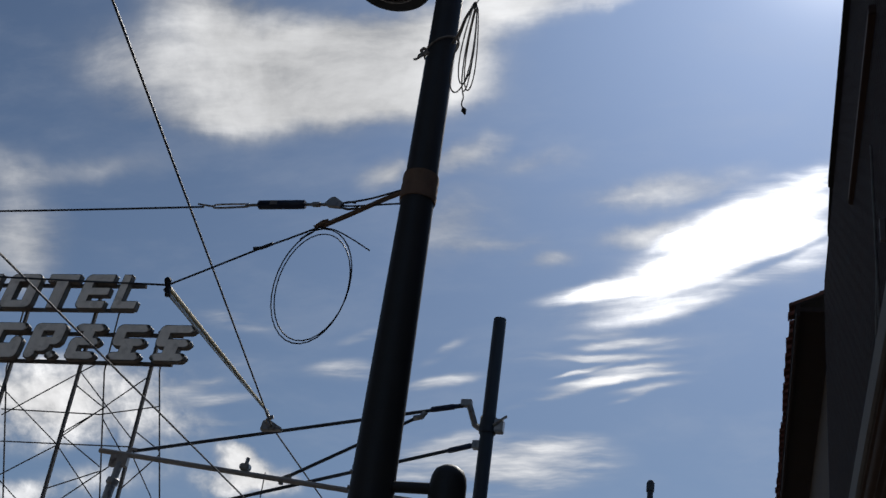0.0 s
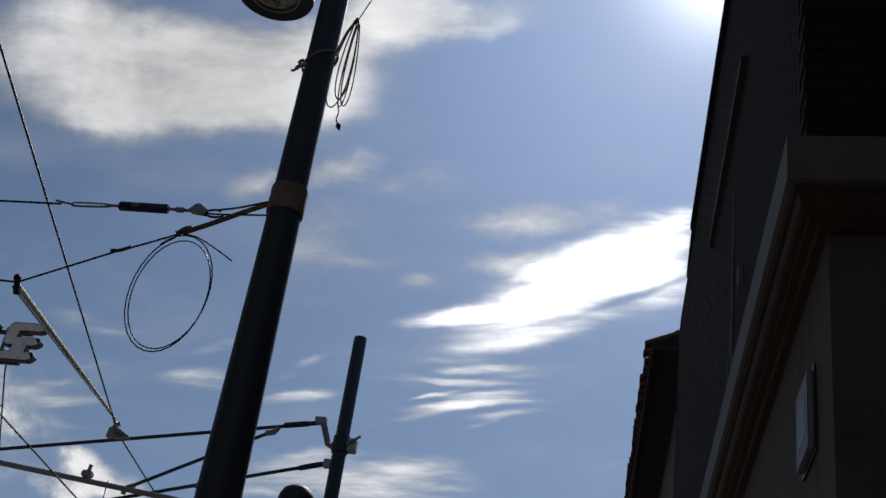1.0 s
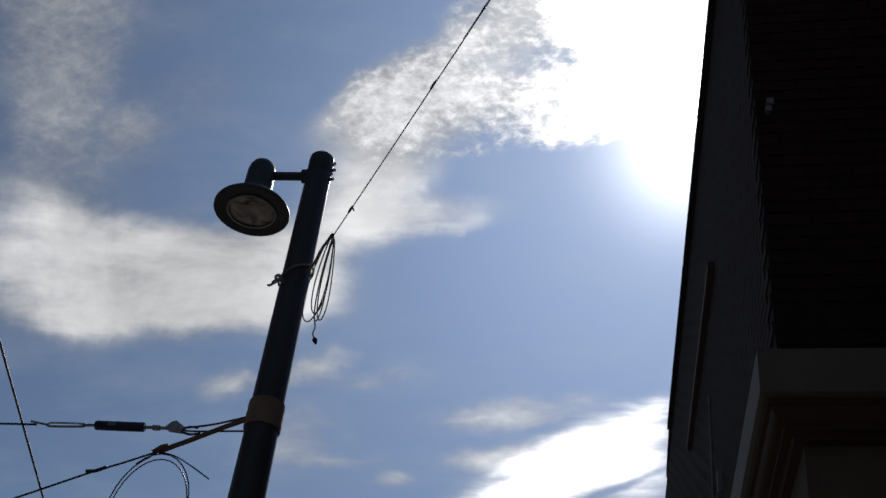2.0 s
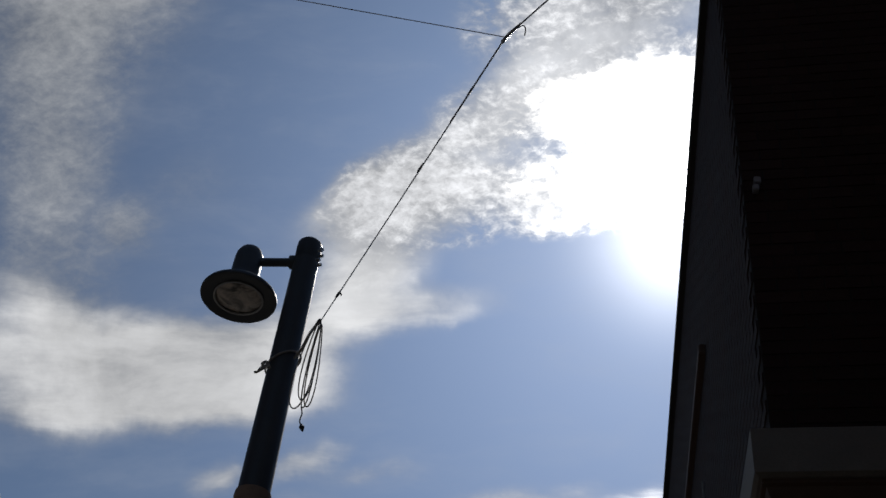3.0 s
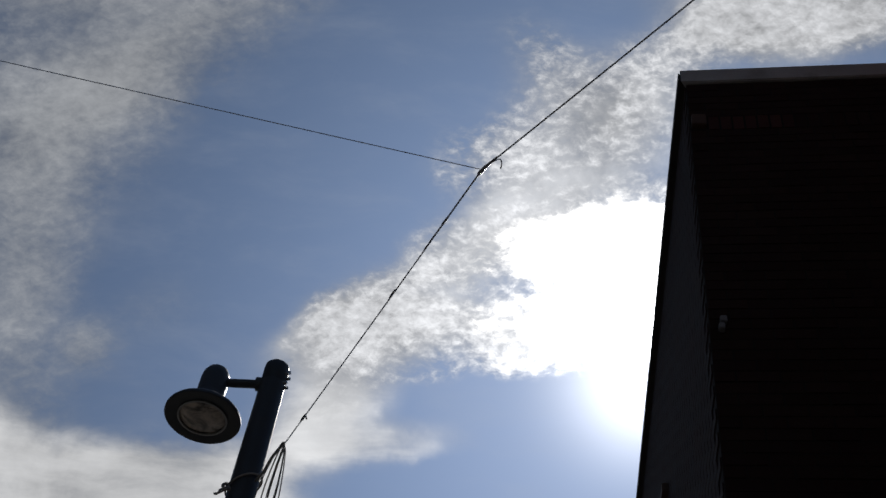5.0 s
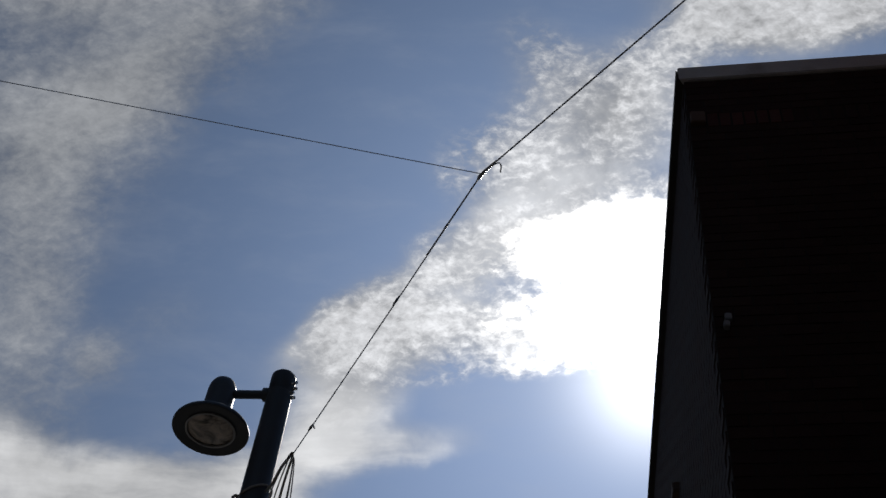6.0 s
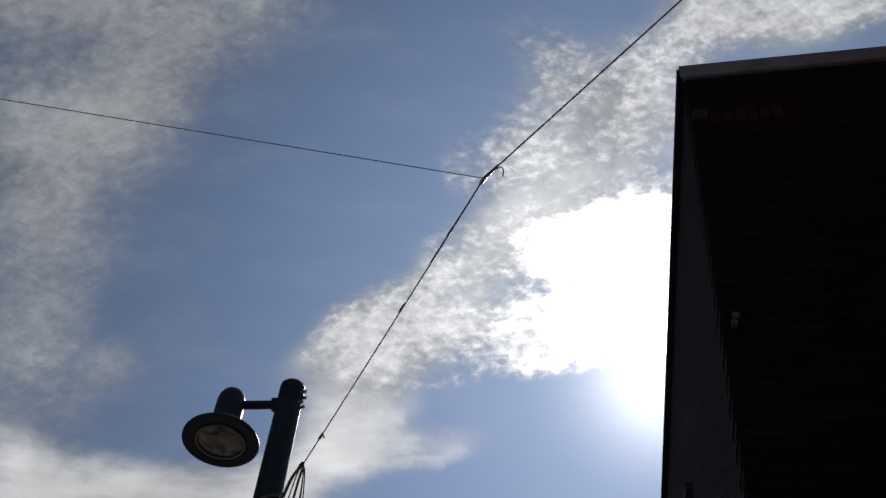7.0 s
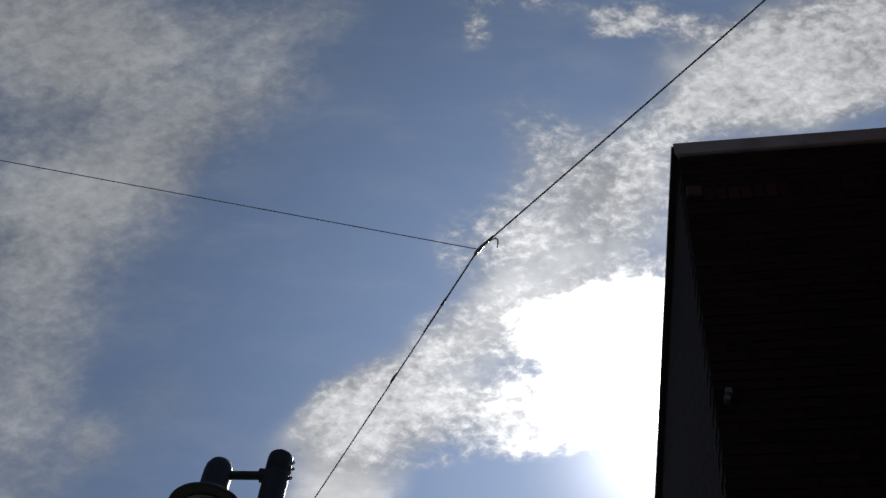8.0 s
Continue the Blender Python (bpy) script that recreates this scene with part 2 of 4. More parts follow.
# light scattered forwards round the sun
toward = W.math("MAXIMUM", W.vec("DOT_PRODUCT", ray, SUN_DIR), 0.0)
wide = W.math("POWER", toward, 20.0)
mid = W.math("POWER", toward, 110.0)
tight = W.math("POWER", toward, 620.0)
forward = W.math("ADD", W.math("MULTIPLY_ADD", wide, 0.6, 0.84), W.math("MULTIPLY_ADD", mid, 1.8, W.math("MULTIPLY", tight, 4.0)))

seen_side = W.smooth(ahead, 0.72, 0.84)
air = W.vec("MULTIPLY", sky.outputs[0], (SKY_GAIN * 0.99, SKY_GAIN * 1.0, SKY_GAIN * 1.0))
# deeper blue overhead, paler towards the roofs
upright = W.vec("DOT_PRODUCT", ray, (0.0, 0.0, 1.0))
air = W.vec("MULTIPLY", air, W.mix(W.smooth(upright, 0.3, 0.85), (1.09, 1.08, 1.08, 1), (0.74, 0.795, 0.85, 1)))
air = W.vec("ADD", air, W.vec("SCALE", (1.0, 0.98, 0.95), scale=W.math("MULTIPLY_ADD", tight, 1.2, W.math("MULTIPLY", mid, 0.1))))
air = W.vec("ADD", air, W.vec("SCALE", (0.12, 0.18, 0.315), scale=wide))
air = W.vec("ADD", air, W.vec("SCALE", (0.05, 0.064, 0.082), scale=W.math("POWER", toward, 6.0)))


def layer(kind):
    """How much of the sky one kind of cloud covers, and its colour."""
    texture, strength, light, follow, full, rim, tint = KINDS[kind]
    total = W.math("MAXIMUM", W.math("MINIMUM", sums[kind], 1.4), 0.0)
    rough = W.math("MULTIPLY", W.math("SUBTRACT", texture, 0.5), W.smooth(total, 0.0, 0.4, 0.0, strength))
    dense = W.smooth(W.math("ADD", total, rough), 0.0, full)
    cover = W.math("MULTIPLY", W.math("POWER", dense, 0.8), seen_side)
    shine = W.math("MULTIPLY_ADD", W.math("SUBTRACT", texture, 0.5), follow, 1.0)
    lit = W.math("MULTIPLY", W.math("MULTIPLY", W.math("MULTIPLY", shine, light), W.math("MULTIPLY_ADD", dense, 1.0 - rim, rim)), forward)
    return cover, W.vec("SCALE", tint, scale=lit)


def backdrop(colour):
    b = W.add("ShaderNodeBackground")
    W.put(b.inputs["Color"], colour)
    return b.outputs[0]


haze = W.smooth(streaks(14, 7, 20, 6, 0.6), 0.42, 0.8, 0.0, 0.11)
clear = W.mix(W.math("MULTIPLY", haze, seen_side), air, (0.5, 0.52, 0.55, 1))
rest = W.math("MULTIPLY", W.smooth(W.noise(ray, 2.6, 7, 0.6).outputs[0], 0.5, 0.7), W.math("SUBTRACT", 1.0, seen_side))
shown = backdrop(W.mix(W.math("MULTIPLY", rest, 0.4), clear, (0.25, 0.26, 0.275, 1)))
# the kinds of cloud lie over one another, the highest first
for kind in "vacwbhfg":
    cover, colour = layer(kind)
    over_it = W.add("ShaderNodeMixShader")
    W.put(over_it.inputs[0], cover)
    W.put(over_it.inputs[1], shown)
    W.put(over_it.inputs[2], backdrop(colour))
    shown = over_it.outputs[0]
W.put(W.add("ShaderNodeOutputWorld").inputs["Surface"], shown)

sun = new("sun", bpy.data.lights.new("sun", "SUN"))
sun.data.energy, sun.data.angle, sun.data.color = 2.2, radians(0.53), (1.0, 0.95, 0.88)
sun.matrix_world = look(SUN_DIR * 50, (0, 0, 0))


# ---- materials ----
def material(name, colour, rough=0.6, metal=0.0, vary=0.25, scale=6.0, grain=60.0, bump=0.15, stain=None, spec=0.5):
    """A surface with two sizes of variation in colour, gloss and relief."""
    m = bpy.data.materials.new(name)
    m.use_nodes = True
    m.node_tree.nodes.clear()
    N = Nodes(m.node_tree)
    at = N.add("ShaderNodeTexCoord").outputs["Object"]
    big = N.noise(at, scale, 5, 0.6).outputs[0]
    small = N.noise(at, grain, 4, 0.6).outputs[0]
    each = N.add("ShaderNodeObjectInfo").outputs["Random"]
    tone = N.math("ADD", N.math("MULTIPLY", N.math("SUBTRACT", big, 0.5), 2.2), N.math("MULTIPLY", N.math("SUBTRACT", small, 0.5), 1.2))
    tone = N.math("ADD", tone, N.math("MULTIPLY", N.math("SUBTRACT", each, 0.5), 0.8))
    gain = N.math("MULTIPLY_ADD", tone, vary, 1.0)
    col = N.vec("SCALE", colour, scale=gain)
    if stain:
        col = N.mix(N.math("MULTIPLY", N.smooth(N.noise(at, scale * 0.6, 7, 0.65).outputs[0], 0.52, 0.68), 0.7), col, (*stain, 1))
    b = N.add("ShaderNodeBsdfPrincipled")
    N.put(b.inputs["Base Color"], col)
    N.put(b.inputs["Roughness"], N.math("MULTIPLY_ADD", N.math("SUBTRACT", big, 0.5), 0.35, rough, clamp=True))
    b.inputs["Metallic"].default_value = metal
    b.inputs["Specular IOR Level"].default_value = spec
    if bump:
        bm_ = N.add("ShaderNodeBump")
        bm_.inputs["Strength"].default_value, bm_.inputs["Distance"].default_value = bump, 0.01
        N.put(bm_.inputs["Height"], N.math("ADD", small, N.math("MULTIPLY", big, 0.6)))
        N.put(b.inputs["Normal"], bm_.outputs[0])
    N.put(N.add("ShaderNodeOutputMaterial").inputs["Surface"], b.outputs[0])
    return m


POLE_PAINT = material("dark green-black pole paint", (0.054, 0.06, 0.068), 0.5, 0.0, 0.3, 3, 90, 0.08, (0.066, 0.067, 0.068), 0.4)
LAMP_PAINT = material("dark lamp paint", (0.055, 0.062, 0.07), 0.5, 0.0, 0.3, 8, 90, 0.06)
FAR_PAINT = material("blue-black pole paint", (0.034, 0.05, 0.07), 0.5, 0.0, 0.3, 3, 60, 0.08)
STEEL = material("galvanised steel", (0.42, 0.42, 0.42), 0.45, 0.8, 0.25, 14, 120, 0.1, (0.12, 0.1, 0.09))
TUBE = material("grey aluminium tube", (0.4, 0.385, 0.37), 0.5, 0.4, 0.2, 6, 80, 0.06)
DARK_TUBE = material("dark insulated tube", (0.05, 0.06, 0.08), 0.5, 0.0, 0.3, 6, 80, 0.06)
CABLE = material("black cable", (0.03, 0.035, 0.05), 0.5, 0.0, 0.3, 20, 150, 0.1)
WIRE = material("dark stranded wire", (0.06, 0.068, 0.085), 0.6, 0.1, 0.3, 20, 200, 0.0)
LINE_WIRE = material("grey stranded wire", (0.46, 0.47, 0.49), 0.42, 0.9, 0.25, 20, 200, 0.0)
ROPE = material("grey rope", (0.36, 0.33, 0.3), 0.85, 0.0, 0.4, 30, 200, 0.4)
STRAP = material("tan webbing strap", (0.3, 0.2, 0.145), 0.85, 0.0, 0.35, 12, 160, 0.4, (0.17, 0.12, 0.095))
YELLOW = material("weathered yellow rope", (0.55, 0.45, 0.22), 0.6, 0.0, 0.35, 10, 120, 0.3, (0.2, 0.17, 0.12))
INSULATOR = material("dark blue insulator", (0.03, 0.045, 0.1), 0.4, 0.0, 0.3, 12, 90, 0.06)
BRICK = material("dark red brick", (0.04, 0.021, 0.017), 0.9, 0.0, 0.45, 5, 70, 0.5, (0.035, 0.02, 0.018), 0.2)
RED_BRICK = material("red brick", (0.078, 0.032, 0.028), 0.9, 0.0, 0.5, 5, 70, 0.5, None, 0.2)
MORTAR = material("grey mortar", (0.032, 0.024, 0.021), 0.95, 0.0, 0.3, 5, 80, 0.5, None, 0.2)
STUCCO = material("beige stucco", (0.17, 0.138, 0.108), 0.92, 0.0, 0.25, 2.5, 120, 0.5, (0.13, 0.105, 0.085), 0.25)
FASCIA = material("grey-beige painted cornice", (0.21, 0.185, 0.155), 0.8, 0.0, 0.25, 3, 90, 0.3, (0.16, 0.14, 0.115))
MOULDING = material("brown painted moulding", (0.1, 0.055, 0.034), 0.75, 0.0, 0.3, 4, 90, 0.3, (0.09, 0.05, 0.035))
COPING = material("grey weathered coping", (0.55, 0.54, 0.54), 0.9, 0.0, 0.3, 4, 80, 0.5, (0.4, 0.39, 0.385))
# darker copy of the coping: the street side's shade is in the colour
SHADED_COPING = material("shade-toned weathered coping", (0.06, 0.055, 0.05), 0.9, 0.0, 0.35, 4, 80, 0.5, (0.04, 0.036, 0.033), 0.2)
TILE = material("terracotta roof tile", (0.2, 0.09, 0.06), 0.85, 0.0, 0.45, 4, 70, 0.4, (0.09, 0.06, 0.05))
WOOD = material("dark eave boards", (0.05, 0.033, 0.026), 0.8, 0.0, 0.35, 3, 60, 0.4)
DOOR = material("dark brown door paint", (0.05, 0.03, 0.022), 0.5, 0.0, 0.3, 3, 60, 0.2)
SIGN_FACE = material("weathered grey sign face", (0.62, 0.585, 0.55), 0.6, 0.0, 0.25, 2.5, 30, 0.2, (0.36, 0.33, 0.3))
SIGN_EDGE = material("dark sign metal", (0.06, 0.055, 0.052), 0.6, 0.0, 0.3, 2, 30, 0.2)
SCAFFOLD = material("dark rusted steel", (0.085, 0.08, 0.08), 0.7, 0.5, 0.35, 2, 30, 0.3)
OLD_PLATE = material("dull pale plate", (0.24, 0.235, 0.225), 0.6, 0.0, 0.3, 9, 60, 0.1, (0.14, 0.135, 0.13))
GREY_MARK = material("grey sign print", (0.24, 0.24, 0.25), 0.5, 0.0, 0.15, 9, 60, 0.0)
BLACK_METAL = material("black fixture metal", (0.014, 0.014, 0.015), 0.5, 0.0, 0.3, 10, 80, 0.08)
ASPHALT = material("asphalt", (0.05, 0.05, 0.05), 0.9, 0.0, 0.35, 0.6, 90, 0.6)
PAVING = material("dark brick paving", (0.075, 0.066, 0.06), 0.9, 0.0, 0.25, 0.8, 70, 0.4, (0.055, 0.05, 0.046))
EARTH = material("dry ground", (0.16, 0.13, 0.1), 0.95, 0.0, 0.3, 0.05, 3, 0.3)
PLASTER = material("brown plaster", (0.14, 0.11, 0.09), 0.92, 0.0, 0.3, 1.2, 60, 0.4, (0.09, 0.07, 0.06))

LENS = bpy.data.materials.new("ribbed lamp glass")
LENS.use_nodes = True
LENS.node_tree.nodes.clear()
GN = Nodes(LENS.node_tree)
gat = GN.add("ShaderNodeTexCoord").outputs["Object"]
gb = GN.add("ShaderNodeBsdfPrincipled")
# noise in the base colour stands in for the glass's mottled reflections
GN.put(gb.inputs["Base Color"], GN.vec("SCALE", (0.3, 0.26, 0.22), scale=GN.smooth(GN.noise(gat, 7, 6, 0.65, 0.8).outputs[0], 0.35, 0.7, 0.25, 2.8)))
gb.inputs["Roughness"].default_value, gb.inputs["Specular IOR Level"].default_value, gb.inputs["Coat Weight"].default_value = 0.25, 0.6, 0.6
gbump = GN.add("ShaderNodeBump")
gbump.inputs["Strength"].default_value, gbump.inputs["Distance"].default_value = 0.5, 0.02
GN.put(gbump.inputs["Height"], GN.noise(gat, 22, 3, 0.5).outputs[0])
GN.put(gb.inputs["Normal"], gbump.outputs[0])
GN.put(GN.add("ShaderNodeOutputMaterial").inputs["Surface"], gb.outputs[0])


# ---- building blocks ----
def mesh_of(name, bm, mat, smooth=False):
    me = bpy.data.meshes.new(name)
    bmesh.ops.recalc_face_normals(bm, faces=bm.faces)
    bm.to_mesh(me)
    bm.free()
    me.materials.append(mat)
    if smooth:
        me.polygons.foreach_set("use_smooth", [True] * len(me.polygons))
        me.set_sharp_from_angle(angle=radians(40))
    return me


def part(name, bm, mat, parent=None, label="", smooth=False):
    ob = new(name, mesh_of(name, bm, mat, smooth))
    if parent:
        ob.parent = parent
    return tagged(ob, label)


def thing(name, at, label, category, group="", kind=""):
    """An Empty at a thing's base; its parts are built in world metres and hang from it."""
    ob = new(name)
    ob.location = at
    return tagged(ob, label, category, group, kind)


def settle(root):
    """Keep the parts, which are built in world metres, in place under their Empty."""
    for c in root.children:
        c.matrix_parent_inverse = Matrix.Translation(root.location).inverted()


def box(bm, lo, hi, bevel=0.0):
    vs = [bm.verts.new((x, y, z)) for z in (lo[2], hi[2]) for y in (lo[1], hi[1]) for x in (lo[0], hi[0])]
    fs = [bm.faces.new([vs[i] for i in f]) for f in ((0, 2, 3, 1), (4, 5, 7, 6), (0, 1, 5, 4), (2, 6, 7, 3), (0, 4, 6, 2), (1, 3, 7, 5))]
    if bevel:
        bmesh.ops.bevel(bm, geom=list({e for f in fs for e in f.edges}), offset=bevel, segments=2, affect="EDGES")
    return bm


def prism(bm, poly, z0, z1):
    lo = [bm.verts.new((x, y, z0)) for x, y in poly]
    hi = [bm.verts.new((x, y, z1)) for x, y in poly]
    n = len(poly)
    bm.faces.new(lo[::-1])
    bm.faces.new(hi)
    for i in range(n):
        bm.faces.new((lo[i], lo[(i + 1) % n], hi[(i + 1) % n], hi[i]))
    return bm


def lathe(bm, profile, centre, sides=40):
    """Turn (radius, height) pairs round the upright through centre; radius 0 closes an end."""
    rings = []
    for r, z in profile:
        if r < 1e-6:
            rings.append([bm.verts.new((centre[0], centre[1], centre[2] + z))])
        else:
            rings.append([bm.verts.new((centre[0] + r * math.cos(2 * math.pi * i / sides), centre[1] + r * math.sin(2 * math.pi * i / sides), centre[2] + z)) for i in range(sides)])
    for a, b in zip(rings, rings[1:]):
        for i in range(sides):
            j = (i + 1) % sides
            f = [a[i % len(a)], a[j % len(a)], b[j % len(b)], b[i % len(b)]]
            f = [v for k, v in enumerate(f) if v not in f[:k]]
            if len(f) > 2:
                bm.faces.new(f)
    return bm


def tube(bm, points, radius, sides=8, closed=False):
    """A round rod along points; radius may be one number or one a point."""
    pts = [Vector(p) for p in points]
    n = len(pts)
    radii = radius if isinstance(radius, (list, tuple)) else [radius] * n
    side, rings = None, []
    for i, p in enumerate(pts):
        a = pts[(i - 1) % n] if closed or i else p
        b = pts[(i + 1) % n] if closed or i < n - 1 else p
        d = (b - a).normalized()
        if side is None:
            side = d.orthogonal().normalized()
        side = (side - d * side.dot(d)).normalized()
        up = d.cross(side)
        rings.append([bm.verts.new(p + radii[i] * (math.cos(2 * math.pi * k / sides) * side + math.sin(2 * math.pi * k / sides) * up)) for k in range(sides)])
    for i in range(n if closed else n - 1):
        a, b = rings[i], rings[(i + 1) % n]
        for k in range(sides):
            bm.faces.new((a[k], a[(k + 1) % sides], b[(k + 1) % sides], b[k]))
    if not closed:
        bm.faces.new(rings[0][::-1])
        bm.faces.new(rings[-1])
    return bm


def sag(a, b, drop, steps=16):
    """Points of a wire from a to b that hangs by drop at its middle."""
    a, b = Vector(a), Vector(b)
    return [a.lerp(b, i / steps) - Vector((0, 0, 4 * drop * (i / steps) * (1 - i / steps))) for i in range(steps + 1)]


def curve(points, steps=8):
    """A smooth line through the points."""
    p = [Vector(q) for q in points]
    p = [2 * p[0] - p[1], *p, 2 * p[-1] - p[-2]]
    out = []
    for i in range(1, len(p) - 2):
        for k in range(steps):
            t = k / steps
            out.append(0.5 * (2 * p[i] + (p[i + 1] - p[i - 1]) * t + (2 * p[i - 1] - 5 * p[i] + 4 * p[i + 1] - p[i + 2]) * t * t + (3 * p[i] - p[i - 1] - 3 * p[i + 1] + p[i + 2]) * t ** 3))
    return out + [p[-2]]


B = bmesh.new

# ---- ground ----
g = B()
prism(g, [(-3000, -3000), (3000, -3000), (3000, 3000), (-3000, 3000)], -0.5, -0.16)
tagged(part("ground", g, EARTH), "dry bare ground running to the horizon", "ground", kind="structure")
tagged(part("road", prism(B(), [(-14, -60), (-3.2, -60), (-3.2, 120), (-14, 120)], -0.158, -0.14), ASPHALT), "grey asphalt street with tram wires above", "road", kind="structure")
tagged(part("pavement", prism(B(), [(-3.2, -60), (14, -60), (14, 120), (-3.2, 120)], -0.158, 0.0), PAVING), "dark paved pavement with a raised kerb along the street", "pavement", kind="structure")

# ---- corner building: stucco ground floor, cornice, brick upper floor ----
SKEW = radians(3.8)
EX, NX = Vector((math.cos(SKEW), -math.sin(SKEW))), Vector((-math.sin(SKEW), -math.cos(SKEW)))


def corner(x, y, length=9.0, far=13.2, xfar=None):
    """Footprint whose near end wall is skewed a little to the street."""
    e = Vector((x, y)) + EX * length
    return [(x, y), (e.x, e.y), (e.x, far), (x if xfar is None else xfar, far)]


house = thing("corner_building", (0.8, 4.4, 0), "two-storey corner building, beige stucco below, dark brick above", "building")
lower = B()
prism(lower, [(0.796, 4.4), (1.1, 4.38), (1.1, 5.6), (0.796, 5.6)], 0, 4.5)
prism(lower, [(0.796, 5.6), (1.1, 5.6), (1.1, 6.9), (0.796, 6.9)], 3.76, 4.5)
prism(lower, [(0.796, 6.9), (1.1, 6.9), (1.1, 13.2), (0.796, 13.2)], 0, 4.5)
e1 = Vector((1.1, 4.38)) + EX * 8.6
prism(lower, [(1.1, 4.38), (e1.x, e1.y), (e1.x + 0.02, e1.y + 0.3), (1.1, 4.68)], 0, 4.5)
part("ground_floor_wall", lower, STUCCO, house, "beige stucco wall, in deep shade")
door = B()
box(door, (1.0, 5.6, 0), (1.06, 6.9, 3.76))
for y0 in (5.68, 6.29):
    for z0, z1 in ((0.2, 1.0), (1.1, 2.2), (2.4, 3.6)):
        box(door, (0.985, y0, z0), (1.003, y0 + 0.53, z1), 0.006)
part("door", door, DOOR, house, "tall dark brown panelled door, shut")


def offset_corner(p):
    """A corner of the cornice that stands p metres out of the stucco wall on both sides."""
    c = Vector((0.796 - p, 4.4 - p))
    e = c + EX * 8.6
    return c, e


def ring(bm, profile, far=13.1):
    """Sweep (out, height) pairs round the building's street side and skewed end."""
    rows = []
    for p, z in profile:
        c, e = offset_corner(p)
        rows.append([bm.verts.new((c.x, far, z)), bm.verts.new((c.x, c.y, z)), bm.verts.new((e.x, e.y, z))])
    for a, b in zip(rows, rows[1:]):
        for i in range(2):
            bm.faces.new((a[i], a[i + 1], b[i + 1], b[i]))
    return bm


part("cornice_fascia", ring(B(), [(-0.2, 4.80), (0.165, 4.785), (0.183, 4.775), (0.183, 4.565), (0.165, 4.553), (0.05, 4.553)]), FASCIA, house, "pale painted cornice face with a square top")
part("cornice_moulding", ring(B(), [(0.02, 4.556), (0.152, 4.556), (0.152, 4.535), (0.135, 4.528), (0.128, 4.5), (0.105, 4.475), (0.085, 4.468), (0.085, 4.452), (0.05, 4.445), (0.04, 4.43), (-0.02, 4.43)]), MOULDING, house, "brown stepped moulding under the cornice", True)

UP = (0.712, 4.335)
upper = B()
ue = Vector(UP) + EX * 8.6
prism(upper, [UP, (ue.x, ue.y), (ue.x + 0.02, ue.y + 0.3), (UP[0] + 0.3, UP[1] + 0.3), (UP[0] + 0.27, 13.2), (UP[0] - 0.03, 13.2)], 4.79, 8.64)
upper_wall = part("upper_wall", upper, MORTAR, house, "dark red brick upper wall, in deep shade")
part("roof", prism(B(), [(UP[0] + 0.2, UP[1] + 0.25), (ue.x, ue.y + 0.25), (ue.x, 13.2), (UP[0] + 0.2, 13.2)], 8.1, 8.25), COPING, house, "flat grey roof behind the parapet")
# coping: one long stone along the end, three lengths along the street
k = Vector((0.672, 4.316))
ke = k + EX * 8.6
cop = prism(B(), [(k.x, k.y), (ke.x, ke.y), (ke.x + 0.03, ke.y + 0.4), (k.x + 0.3, k.y + 0.42)], 8.644, 8.80)
bmesh.ops.bevel(cop, geom=cop.edges[:], offset=0.008, segments=2, affect="EDGES")
for v in cop.verts:
    v.co.z += 0.012 * (noise.noise(v.co * 3.0))
part("coping", cop, COPING, house, "weathered grey coping along the parapet")
# the street lengths take the coping colour with shade put into it
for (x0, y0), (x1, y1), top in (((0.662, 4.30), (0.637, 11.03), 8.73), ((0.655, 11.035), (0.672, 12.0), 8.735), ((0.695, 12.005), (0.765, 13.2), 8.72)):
    part("street_coping", prism(B(), [(x0, y0), (x0 + 0.32, y0 + 0.3), (x1 + 0.32, y1), (x1, y1)], 8.646, top), SHADED_COPING, house, "weathered coping on the street side, coloured dark as in shade")
cs = box(B(), (0.722, 4.296, 8.13), (0.812, 4.40, 8.245), 0.006)
part("corner_stone", cs, MOULDING, house, "brown squared stone let into the brick")
# ledge, seen from below along the street side
led = box(B(), (0.655, 6.45, 7.02), (0.72, 8.75, 7.10), 0.008)
part("ledge", led, MOULDING, house, "brown narrow ledge on the upper wall")
led = box(B(), (0.6, 9.4, 4.78), (0.74, 13.0, 4.84), 0.008)
part("ledge", led, MOULDING, house)

# ---- red-tiled neighbour with a deep eave ----
tiled = thing("tiled_building", (0.8, 13.3, 0), "building with a barrel-tile roof and a deep dark eave", "building")
part("wall", prism(B(), [(0.81, 13.25), (9.5, 13.25), (9.5, 34), (0.55, 34)], 0, 8.55), PLASTER, tiled, "brown plaster wall, in deep shade")


def eave_x(y):
    return 0.353 - 0.016 * (y - 13.75)


ev = B()
prism(ev, [(eave_x(13.7) + 0.03, 13.72), (0.85, 13.72), (0.6, 34), (eave_x(34) + 0.03, 34)], 8.62, 8.68)
part("soffit", ev, WOOD, tiled, "dark boarded soffit")
fb = B()
prism(fb, [(eave_x(13.7) + 0.035, 13.71), (eave_x(13.7) + 0.075, 13.71), (eave_x(34) + 0.075, 34), (eave_x(34) + 0.035, 34)], 8.56, 8.70)
part("fascia", fb, WOOD, tiled, "dark eave board")
PITCH = math.tan(radians(24))
deck = B()
a0, a1 = eave_x(13.7) + 0.02, eave_x(34) + 0.02
